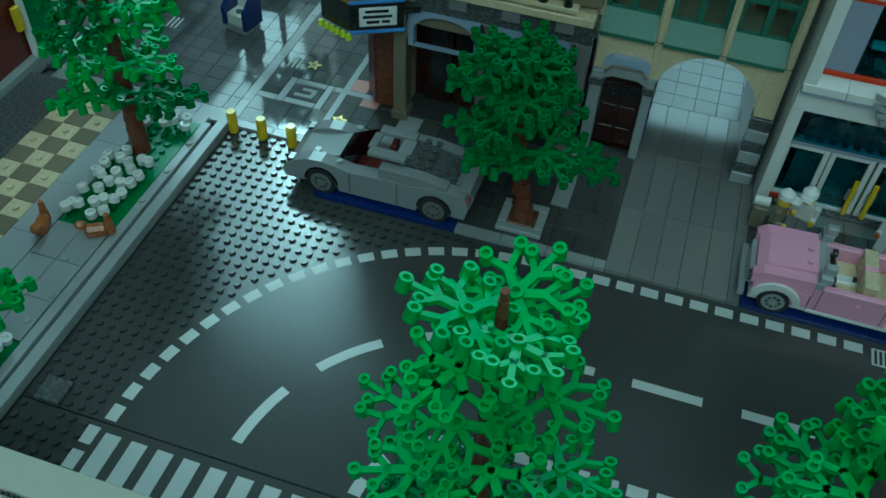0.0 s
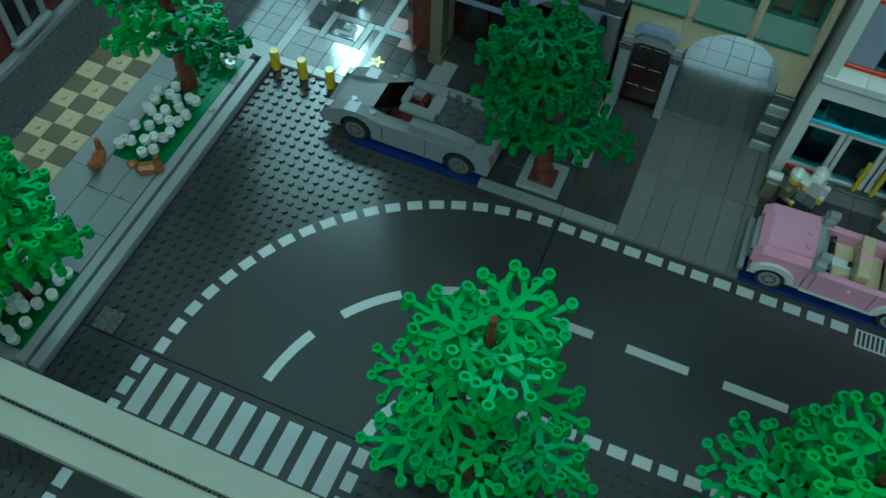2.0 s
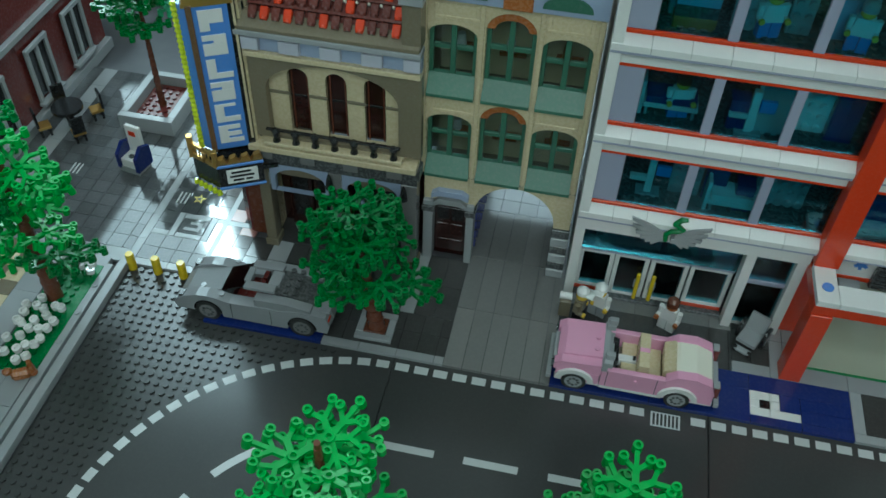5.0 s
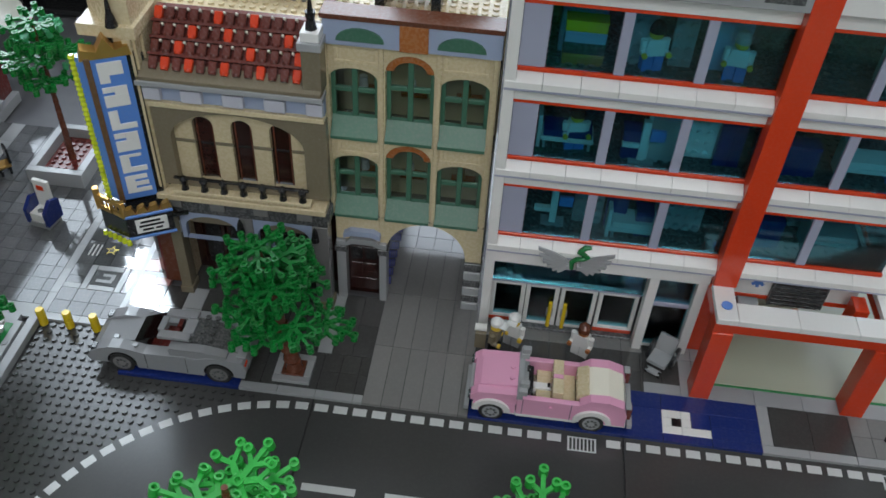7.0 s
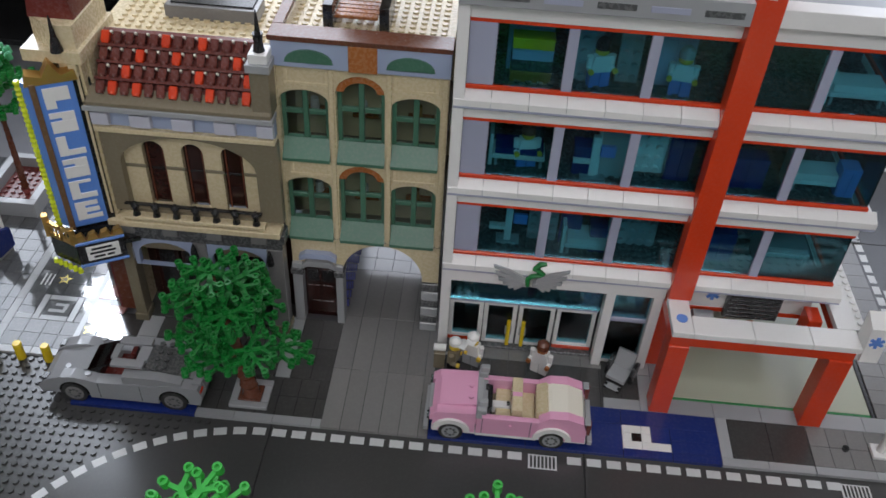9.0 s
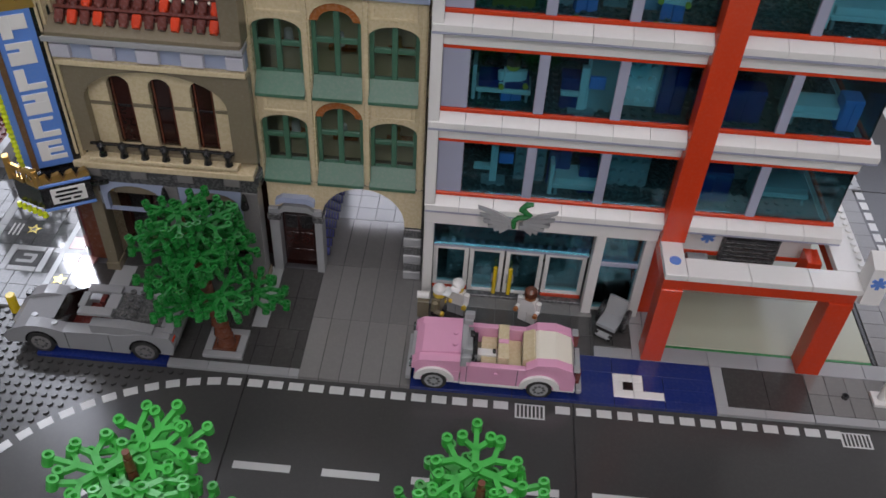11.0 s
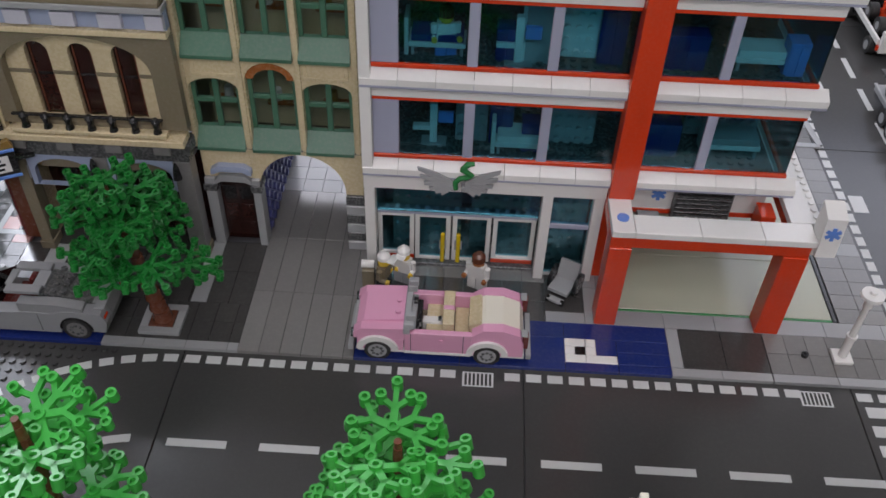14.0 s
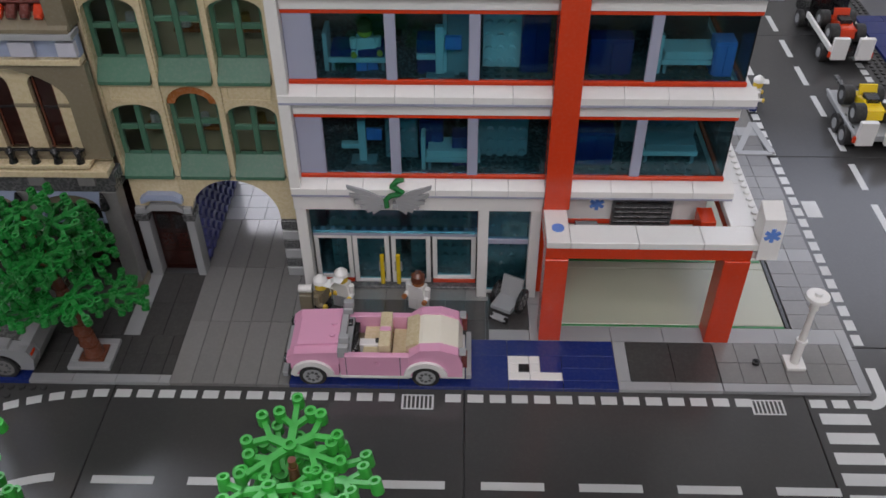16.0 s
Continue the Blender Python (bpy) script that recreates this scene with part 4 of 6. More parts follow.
dd = part("house_door", box(0.7, 9.7, 0.4, 4.3, 10.0, 8.6), DEEPRED, bh, "dark brown panelled door")
for x in (1.0, 2.6):
    for z in (1.0, 3.4, 5.8):
        part("door_panel", box(x, 9.62, z, x + 1.3, 9.7, z + 1.8), BLACK if z > 5 else DEEPRED, dd)
part("passage_wall", box(4.4, 10.4, 0.4, 5.0, 26, 12.4), LAVBLUE, bh, "blue-violet studded passage wall")
sw = bmesh.new()
for i in range(10):
    for j in range(8):
        cyl(sw, 11.2 + 1.5 * i, 1.3 + 1.4 * j, 5.0, 5.3, 0.44, 10, None, "x")
part("passage_studs", sw, LAVBLUE, bh, kind="stuff")
part("passage_wall", box(14.0, 10.4, 0.4, 15.5, 26, 12.4), LIGHT, bh)

# ---- cinema ----
ci = thing("cinema", -12, 15, 0, "tan and brown toy cinema with a red tiled roof", "building")
wall_with_holes(ci, "front_wall", DTAN, -18.2, -0.42, 16.0, 25.7, [arch_pts(-9.4, 16.4, 13.4, 22.0, 3.4, 16)], 7.0, 8.0)
PW = [(-13.1, 2.15), (-9.2, 2.15), (-5.3, 2.15)]
wall_with_holes(ci, "tan_panel", TAN, -16.2, -2.6, 16.05, 25.6, [arch_pts(cx, 16.25, w, 23.1, 1.05, 12) for cx, w in PW], 8.02, 8.6)
for cx, w in PW:
    wd = part("window", box(cx - w / 2, 8.65, 16.4, cx + w / 2, 8.85, 25.0), DEEPRED, ci, "dark red tall arched window")
    part("glazing_bar", box(cx - w / 2, 8.55, 20.4, cx + w / 2, 8.66, 20.7), BLACK, wd)
    for s in (-1, 1):
        part("jamb", box(cx + s * w * 0.36 - 0.08, 8.5, 16.3, cx + s * w * 0.36 + 0.08, 8.64, 23.6), BROWN, wd)
part("panel_band", box(-16.1, 7.9, 20.9, -13.95, 8.03, 21.3), DTAN, ci)
part("panel_band", box(-12.05, 7.9, 20.9, -10.05, 8.03, 21.3), DTAN, ci)
part("panel_band", box(-8.15, 7.9, 20.9, -6.15, 8.03, 21.3), DTAN, ci)
part("panel_band", box(-4.25, 7.9, 20.9, -2.7, 8.03, 21.3), DTAN, ci)
part("balcony", box(-18.4, 5.9, 14.7, -0.7, 8.0, 15.4), TAN, ci)
for k in range(4):
    part("corbel", box(-17.6 + 4.6 * k, 6.1, 13.6, -16.0 + 4.6 * k, 6.5, 14.6), MID, ci)
part("balcony_floor", box(-16.6, 6.0, 15.6, -2.2, 8.0, 16.0), TAN, ci)
for k in range(7):
    x = -15.4 + 2.05 * k
    b = part("baluster", cyl(cyl(cyl(bmesh.new(), x, 6.5, 16.0, 16.5, 0.42, 10, 0.3), x, 6.5, 16.5, 17.2, 0.3, 10, 0.45), x, 6.5, 17.2, 17.6, 0.45, 10, 0.2), BLACK, ci, "black baluster", True)
part("hand_rail", box(-16.4, 6.3, 17.3, -2.4, 6.7, 17.5), BLACK, ci)
part("string_course", box(-18.4, 6.6, 25.75, -0.5, 8.0, 26.3), TAN, ci)
fz = part("frieze", box(-18.3, 7.1, 26.3, -0.5, 8.0, 28.2), SBLUE, ci)
for k in range(5):
    part("frieze_block", box(-18.1 + 4.0 * k, 6.5, 26.6, min(-16.1 + 4.0 * k, -0.52), 7.12, 27.9), LAVW, fz)
part("string_course", box(-18.5, 6.2, 28.25, -0.4, 8.0, 28.8), LIGHT, ci)
part("gutter", prism(bmesh.new(), [(6.3, 28.85), (6.3, 29.2), (7.5, 30.2), (8.5, 30.2), (8.5, 28.85)], -18.2, -0.6, "x"), DTAN, ci)
RZ0, RZ1, RY0, RY1 = 29.7, 34.2, 6.9, 11.2
part("roof_slope", prism(bmesh.new(), [(RY0, RZ0 - 0.2), (RY1, RZ1 - 0.2), (RY1 + 0.6, RZ1 - 0.2), (RY1 + 0.6, RZ0 - 0.2)], -17.0, -2.3, "x"), ROOFRED, ci)
sl = math.degrees(math.atan2(RZ1 - RZ0, RY1 - RY0))
L4 = math.hypot(RY1 - RY0, RZ1 - RZ0) / 4


def roof_piece_mesh(mat):
    """One ribbed roof piece: a raised block with a rounded nose at its lower end."""
    bm = bmesh.new()
    cbox(bm, 0.14, 0.18, 0, 0.92, L4 - 0.34, 0.52, c=0.07)
    cyl(bm, 0.53, 0.26, 0.0, 0.3, 0.36, 12, None, "y")
    return mesh("roof_tile", bm, mat)


RT = [roof_piece_mesh(m) for m in (ROOFRED, RED)]
# Pale pegs added in the tile gaps, their colour imitating glints of light.
GLINT = smooth(mesh("roof_peg", cyl(cyl(bmesh.new(), 0, 0, 0, 0.58, 0.13, 8), 0, 0, 0.58, 0.66, 0.13, 8, 0.06), CREAMTOP))
BRIGHT = {(0, 1), (0, 3), (0, 6), (0, 9), (0, 12), (1, 2), (1, 8), (1, 12), (2, 3), (2, 6), (2, 11), (3, 0), (3, 5), (3, 8)}
o = ORG[ci]
for j in range(4):
    for i in range(13):
        u = (j + 0.04) / 4
        ob = new("roof_tile", RT[1 if (j, i) in BRIGHT else 0])
        ob.parent = ci
        ob.matrix_local = pose((-16.95 + 1.13 * i - o.x) * S, (RY0 + (RY1 - RY0) * u - o.y) * S, (RZ0 + (RZ1 - RZ0) * u - o.z) * S, sl, 0, 0)
        if i and j:
            v = (j + 0.74) / 4
            ob = new("roof_peg", GLINT)
            ob.parent = ci
            ob.matrix_local = pose((-16.98 + 1.13 * i - o.x) * S, (RY0 + (RY1 - RY0) * v - o.y) * S, (RZ0 + (RZ1 - RZ0) * v - o.z) * S, sl, 0, 0)
    if j:
        f0, f1 = j / 4 - 0.03, j / 4 + 0.012
        pa, pb = (RY0 + (RY1 - RY0) * f0, RZ0 + (RZ1 - RZ0) * f0), (RY0 + (RY1 - RY0) * f1, RZ0 + (RZ1 - RZ0) * f1)
        part("tile_lath", prism(bmesh.new(), [(pa[0] - 0.3, pa[1] + 0.3), (pb[0] - 0.3, pb[1] + 0.3), (pb[0], pb[1] - 0.1), (pa[0], pa[1] - 0.1)], -17.0, -2.3, "x"), ROOFRED, ci)
part("gable", box(-2.25, 6.6, 28.85, -0.5, 12, 33.6), DTAN, ci)
cap = part("gable_cap", box(-2.5, 6.3, 33.6, -0.3, 9.0, 34.4), LIGHT, ci)
part("gable_cap", box(-2.2, 6.6, 34.4, -0.5, 8.6, 35.3), WHITE, ci)
part("finial", cyl(cyl(cyl(bmesh.new(), -1.35, 7.5, 35.3, 36.2, 0.55, 10, 0.4), -1.35, 7.5, 36.2, 37.0, 0.4, 10, 0.5), -1.35, 7.5, 37.0, 39.2, 0.28, 8, 0.05), BLACK, ci, "black finial", True)
part("roof_floor", box(-18, 11.8, 32.8, -0.5, 29, 33.4), TAN, ci)
part("studs", stud_field(bmesh.new(), [(i, j) for i in range(-17, -1) for j in range(12, 26)], 33.4, 8), TAN, ci, kind="stuff")
part("skylight", box(-12.5, 15.5, 33.4, -3.5, 18.6, 34.8), MID, ci)
part("skylight_top", box(-12.0, 16.0, 34.8, -4.0, 18.1, 34.95), BLACK, ci)
part("side_wall", box(-18.2, 8.05, 0.4, -17.4, 29, 33.3), TAN, ci)
part("back_wall", box(-18.2, 28.2, 0.4, -0.6, 29, 34.2), TAN, ci)
# street floor
part("lintel", box(-18.4, 6.6, 12.6, -0.7, 8.4, 13.5), DARK, ci)
part("lintel", box(-18.3, 6.5, 13.5, -0.42, 8.4, 14.7), DARK, ci)
part("foyer_back", box(-18, 11, 0.4, -0.7, 11.5, 12.6), DEEPRED, ci)
part("foyer_floor", box(-18, 7.2, 0.2, -0.7, 11, 0.5), DARKTILE, ci)
part("foyer_ceiling", box(-18, 8.42, 12.2, -0.7, 11, 12.6), DARK, ci)
for x0, x1 in ((-18.1, -16.9), (-10.2, -8.8), (-2.4, -0.7)):
    part("pier", box(x0, 6.5, 0.4, x1, 8.2, 12.6), DTAN if x0 < -15 else MID, ci)
    part("pier_base", box(x0 - 0.15, 6.3, 0.4, x1 + 0.15, 8.3, 1.4), DTAN, ci)
for cx in (-13.5, -5.6):
    hd = part("door_arch", prism(bmesh.new(), arch_pts(cx, 10.6, 6.0, 10.6, 1.8)[1:-1], 7.6, 7.9, "y"), GOLD, ci, "gold fanlight")
    part("fan", prism(bmesh.new(), arch_pts(cx, 10.6, 4.8, 10.6, 1.2)[1:-1], 7.45, 7.62, "y"), DTAN, hd)
    for s in (-1, 1):
        d = part("foyer_door", box(cx + s * 1.45 - 1.35, 10.4, 0.5, cx + s * 1.45 + 1.35, 10.7, 10.4), DEEPRED, ci)
        pn = part("pane", box(cx + s * 1.45 - 0.9, 10.32, 2.0, cx + s * 1.45 + 0.9, 10.4, 9.4), BLACK, d)
for cx in (-13.5, -5.6):
    wall_with_holes(ci, "door_surround", SBLUE, cx - 3.3, cx + 3.3, 8.8, 12.55, [arch_pts(cx, 8.85, 5.6, 10.5, 1.6)], 6.75, 7.4, "pale grey-blue arched door surround")
    for s in (-1, 1):
        part("surround_block", box(cx + s * 3.75 - 0.45, 6.6, 9.6, cx + s * 3.75 + 0.45, 7.5, 11.2), LIGHT, ci)
for x in (-10.0, -2.0):
    l = part("wall_lamp", cyl(cyl(bmesh.new(), x, 6.1, 11.0, 12.2, 0.45, 10, 0.3), x, 6.1, 12.2, 12.8, 0.3, 10, 0.1), BLACK, ci, "black wall lamp", True)
# corner tower
tw = part("tower", prism(bmesh.new(), [(-22.2, 8.6), (-20.0, 6.8), (-17.6, 6.8), (-17.6, 14), (-22.2, 14)], 13.0, 36.5, "z"), TAN, ci)
part("tower_rib", box(-18.6, 6.3, 16, -17.8, 7.0, 33), TAN, ci)
part("tower_rib", box(-20.0, 6.5, 16, -19.6, 7.0, 33), BLACK, ci)
part("tower_cap", box(-22.6, 6.3, 33.0, -17.2, 14.4, 34.2), TAN, ci)
part("tower_roof", prism(bmesh.new(), [(-22.0, 36.5), (-17.8, 36.5), (-18.6, 43), (-21.0, 43)], 8.0, 13, "y"), DRED, ci)
part("finial", cyl(cyl(bmesh.new(), -19.2, 6.4, 34.2, 35.4, 0.6, 10, 0.35), -19.2, 6.4, 35.4, 37.6, 0.3, 8, 0.08), BLACK, ci, "", True)
part("tower_foot", prism(bmesh.new(), [(-21.6, 9.6), (-20.4, 8.0), (-18.0, 8.0), (-18.0, 14), (-21.6, 14)], 0.4, 13.0, "z"), BROWN, ci)
part("corner_door", prism(bmesh.new(), [(-21.7, 9.4), (-20.5, 7.9), (-20.3, 8.0), (-21.5, 9.6)], 0.6, 9.0, "z"), DRED, ci)

# the tall blue sign and the marquee under it
sg = thing("cinema_sign", -22.9, 5.0, 15, "tall blue cinema sign reading palace with yellow bulbs", "sign", turn=28)
brd = part("board", box(-23.6, 4.7, 15.2, -20.1, 5.6, 31.6), SKYB, sg)
part("board_side", prism(bmesh.new(), [(-23.62, 4.7), (-24.6, 5.8), (-24.2, 6.4), (-23.62, 5.6)], 15.2, 31.6, "z"), SKYB, sg)
part("brown_edge", box(-23.85, 4.5, 15.0, -23.3, 4.75, 31.8), SIGNBROWN, sg)
part("black_edge", box(-20.1, 4.8, 14.6, -19.4, 6.6, 31.8), BLACK, sg)
part("crest", prism(bmesh.new(), [(-24.2, 31.6), (-19.6, 31.6), (-19.8, 32.6), (-21.0, 32.3), (-21.8, 33.6), (-22.6, 32.3), (-23.9, 32.7)], 4.6, 6.0, "y"), GOLD, sg)
sg.location.x += 2.0 * S
part("backing", box(-23.4, 5.65, 13.2, -18.6, 7.6, 31.0), BLACK, sg)
for k in range(30):
    part("bulb", cyl(cyl(bmesh.new(), -24.75, 5.9, 15.0 + 0.56 * k, 15.25 + 0.56 * k, 0.26, 8, 0.36), -24.75, 5.9, 15.25 + 0.56 * k, 15.5 + 0.56 * k, 0.36, 8, 0.24), LBULB, sg, "", True)
GLY = {"P": ((0, 0, 0.85, 3), (0.85, 1.1, 2.05, 3)), "A": ((0, 0, 2.05, 1.75), (0.95, 1.75, 2.05, 3), (0, 2.2, 0.95, 3)),
       "L": ((0, 0, 0.8, 3), (0.8, 0, 2.2, 0.85)), "C": ((0, 0, 0.8, 3), (0.8, 0, 2.2, 0.85), (0.8, 2.55, 1.9, 3)),
       "E": ((0, 0, 0.85, 3), (0.85, 0, 2.2, 0.7), (0.85, 1.15, 2.05, 1.85), (0.85, 2.3, 2.0, 3))}
for n, ch in enumerate("PALACE"):
    lb = bmesh.new()
    for a in GLY[ch]:
        cbox(lb, -22.85 + a[0] * 1.08, 4.6, 29.0 - 2.6 * n + a[1] * 0.72, -22.85 + a[2] * 1.08, 4.72, 29.0 - 2.6 * n + a[3] * 0.72, c=0.02)
    part("letter", lb, WHITE, brd, "white block letter")
mq = thing("marquee", -22.6, 4.4, 10.0, "black and gold cinema marquee with a white letter panel", "sign", turn=28)
mq.location += Vector((2.0, 0.0, 1.3)) * S
part("box_front", box(-23.4, 2.9, 10.4, -18.8, 4.4, 13.0), BLACK, mq)
part("side", prism(bmesh.new(), [(-23.42, 2.9), (-25.6, 5.4), (-25.0, 6.8), (-23.42, 4.5)], 10.4, 13.0, "z"), BLACK, mq)
part("body", prism(bmesh.new(), [(-25.0, 6.9), (-23.4, 4.45), (-18.8, 4.45), (-18.8, 7.8), (-24.0, 8.6)], 10.2, 13.4, "z"), BLACK, mq)
part("blue_edge", box(-23.5, 2.78, 10.1, -18.7, 3.0, 10.42), SKYB, mq)
part("blue_edge", box(-23.5, 2.78, 12.95, -18.7, 3.0, 13.25), SKYB, mq)
pnl = part("letter_panel", box(-22.6, 2.8, 10.8, -19.4, 2.92, 12.6), WHITE, mq)
for k, (a, b) in enumerate(((0.5, 2.5), (0.3, 2.8), (0.6, 1.7), (1.9, 2.6))):
    z = (12.1, 11.6, 11.1, 11.1)[k]
    part("text_bar", box(-22.6 + a, 2.76, z, -22.6 + b, 2.81, z + 0.26, c=0.01), BLACK, pnl)
for k in range(4):
    part("gold_wave", prism(bmesh.new(), [(-23.5 + 1.2 * k, 13.25), (-22.3 + 1.2 * k, 13.25), (-22.6 + 1.2 * k, 14.1), (-23.2 + 1.2 * k, 13.9)], 3.0, 3.6, "y"), GOLD, mq)
for k in range(2):
    fx, fy = -25.6 + 1.15 * k, 5.3 - 1.35 * k
    gf = part("gold_fence", prism(bmesh.new(), [(fx, fy), (fx + 0.25, fy + 0.2), (fx + 1.2, fy - 1.0), (fx + 0.95, fy - 1.2)], 13.1, 13.6, "z"), GOLD, mq, "gold slotted rail")
    part("rail", prism(bmesh.new(), [(fx, fy), (fx + 0.25, fy + 0.2), (fx + 1.2, fy - 1.0), (fx + 0.95, fy - 1.2)], 14.5, 14.95, "z"), GOLD, gf)
    for q in (0.0, 0.33, 0.66, 0.95):
        part("slat", box(fx + q, fy - q * 1.25 - 0.1, 13.6, fx + q + 0.18, fy - q * 1.25 + 0.2, 14.5), GOLD, gf)
part("gold_post", box(-23.75, 2.85, 13.25, -23.2, 3.4, 15.1), GOLD, mq)
part("gold_post", box(-25.9, 5.3, 13.0, -25.3, 6.0, 15.6), GOLD, mq)
for k in range(6):
    part("bulb", cyl(bmesh.new(), -25.7 + 0.42 * k, 5.0 - 0.5 * k, 9.9, 10.4, 0.28, 8, 0.2), LBULB, mq, "", True)
part("lamp_arm", cyl(bmesh.new(), 4.0, 11.4, -18.8, -17.2, 0.25, 8, None, "x"), BLACK, mq)

# bollards
for k in range(3):
    b = thing("bollard", -31.5 + 3 * k, -0.5, 0.2, "yellow round plastic bollard on the studded plate", "bollard", "yellow bollards", local=True)
    part("lower", cyl(bmesh.new(), 0, 0, 0, 1.13, 0.47, 16), YELLOW, b, "", True)
    part("upper", cyl(cyl(bmesh.new(), 0, 0, 1.16, 2.15, 0.47, 16), 0, 0, 2.15, 2.3, 0.47, 16, 0.42), YELLOW, b, "", True)

# ---- trees: stacked trunk pieces and forked leaf sprays ----
def spray_mesh(mat, seed):
    """A flat forked spray: a hub, limbs, each with two or three round hollow pegs."""
    rnd = random.Random(seed)
    bm = bmesh.new()
    tube(bm, 0, 0, -0.25, 0.36, 0.42, 0.22, 12)
    def limb(ax, ay, bx, by, w):
        d = Vector((bx - ax, by - ay))
        n = Vector((-d.y, d.x)).normalized() * w
        prism(bm, [(ax + n.x, ay + n.y), (bx + n.x, by + n.y), (bx - n.x, by - n.y), (ax - n.x, ay - n.y)], -0.15, 0.15, "z")
    for k in range(6):
        a = radians(60 * k + rnd.uniform(-7, 7))
        if k == 3:
            continue
        r = 1.5
        hx, hy = r * math.cos(a), r * math.sin(a)
        limb(0, 0, hx, hy, 0.24)
        for da, rr in (((-0.40, 2.35), (0.40, 2.35), (0.0, 3.2)) if k % 2 == 0 else ((-0.36, 2.7), (0.36, 2.5))):
            ex, ey = rr * math.cos(a + da), rr * math.sin(a + da)
            limb(hx * 0.9, hy * 0.9, ex, ey, 0.17)
            z = rnd.uniform(-0.08, 0.15)
            tube(bm, ex, ey, z - 0.46, z + 0.40, 0.36, 0.19, 12, 0.27)
    return smooth(mesh("leaf_spray", bm, mat))


SPR = {m.name: [spray_mesh(m, s) for s in (1, 2, 3, 4)] for m in (LEAF, LEAF2, LEAF3)}


def tree(x, y, z, height, counts, mats, label, group, seed, radius=3.0, bare=0.25, thick=0.95, tip=True, lean=(0.0, 0.0), top=0.98):
    """counts: sprays on each level from the lowest up; radius: how far the lowest level reaches out."""
    t = thing("tree", x, y, z, label, "tree", group, local=True)
    rnd = random.Random(seed)
    tr = bmesh.new()
    n = int(height / 1.2)
    for k in range(n):
        r = thick * (1.0 - 0.68 * k / n)
        lx, ly = lean[0] * k / n, lean[1] * k / n
        cyl(tr, lx, ly, k * height / n, (k + 0.9) * height / n, r, 14, r * 0.82)
        cyl(tr, lx, ly, (k + 0.9) * height / n, (k + 1) * height / n, r * 0.6, 12)
    if tip:
        cyl(tr, lean[0], lean[1], height, height + 0.5, 0.24, 12)
    part("trunk", tr, BROWN, t, "reddish brown stacked trunk", True)
    levels = len(counts)
    for i, count in enumerate(counts):
        u = i / max(1, levels - 1)
        zz = height * (bare + (top - bare) * u)
        base = rnd.uniform(0, 360)
        for j in range(count):
            a = base + 360 / count * j + rnd.uniform(-14, 14)
            off = (radius * (1.0 - 0.68 * u)) if count > 1 else 0.25
            ob = new("leaf_spray", rnd.choice(SPR[rnd.choice(mats).name]))
            ob.parent = t
            tilt = rnd.uniform(-16, 14) if count > 1 else 5
            ob.matrix_local = (pose(lean[0] * u * S, lean[1] * u * S, (zz + rnd.uniform(-0.5, 0.5)) * S, 0, 0, a)
                               @ pose(off * S, 0, 0, rnd.uniform(-14, 14), tilt, rnd.uniform(-30, 30)))
    return t


tree(1.2, -31.2, 0, 23.3, (2, 3, 2, 3, 2, 3), (LEAF, LEAF, LEAF), "tall bright green toy tree beside the road", "street trees", 11, 5.3, 0.40, top=0.955)
tree(22.5, -30.0, 0, 21.6, (2, 3, 2, 3, 2, 3), (LEAF, LEAF, LEAF), "tall bright green toy tree beside the road", "street trees", 23, 5.3, 0.40, top=0.955)
tree(-2.8, -2.8, 0.9, 15.4, (3, 3, 2, 3, 2, 1), (LEAF2, LEAF2, LEAF2), "dense green toy tree in a square pale frame", "street trees", 31, 3.9, 0.54, 0.95, False, (-3.0, 1.6))
tree(-37.3, -6.8, 1.0, 23.5, (2, 2, 3, 2, 2, 2, 1, 1), (LEAF2, LEAF, LEAF), "tall green toy tree in the flower bed", "garden trees", 43, 3.3, 0.24)
tree(-37.0, -31.5, 1.0, 15.0, (4, 4, 3, 3, 2, 1), (LEAF, LEAF), "bright green toy tree in the flower bed", "garden trees", 57, 3.6, 0.42)
tree(-40.0, 27.0, 1.2, 20.0, (3, 3, 2, 1), (LEAF3, LEAF2), "thin-stemmed teal green toy tree in a planter", "street trees", 61, 3.0, 0.72, 0.5)
fr = thing("kerb_frame", -2.8, -2.8, 0.4, "square pale grey kerb frame round a tree foot", "kerb")
for a in ((-4.8, -4.7, -0.8, -3.9), (-4.8, -1.7, -0.8, -0.9), (-4.8, -3.9, -4.0, -1.7), (-1.6, -3.9, -0.8, -1.7)):
    part("kerb_piece", box(a[0] + 0.02, a[1] + 0.02, 0.4, a[2] - 0.02, a[3] - 0.02, 0.85), LIGHT, fr)
part("soil", box(-3.98, -3.88, 0.4, -1.62, -1.72, 0.9), BROWN, fr)

# flowers
def flower(x, y, z, mat, label, group):
    f = thing("flower", x, y, z, label, "flower", group, local=True)
    part("stem", cyl(bmesh.new(), 0, 0, 0, 0.7, 0.14, 6), LEAF2, f)
    b = bmesh.new()
    tube(b, 0, 0, 0.7, 1.25, 0.46, 0.22, 12, 0.15)
    part("blossom", b, mat, f, "", True)
    return f


random.seed(3)
proto = flower(-36.0, -12, 1.0, WHITE, "white round toy blossom on a stem", "white flowers")
spots = []
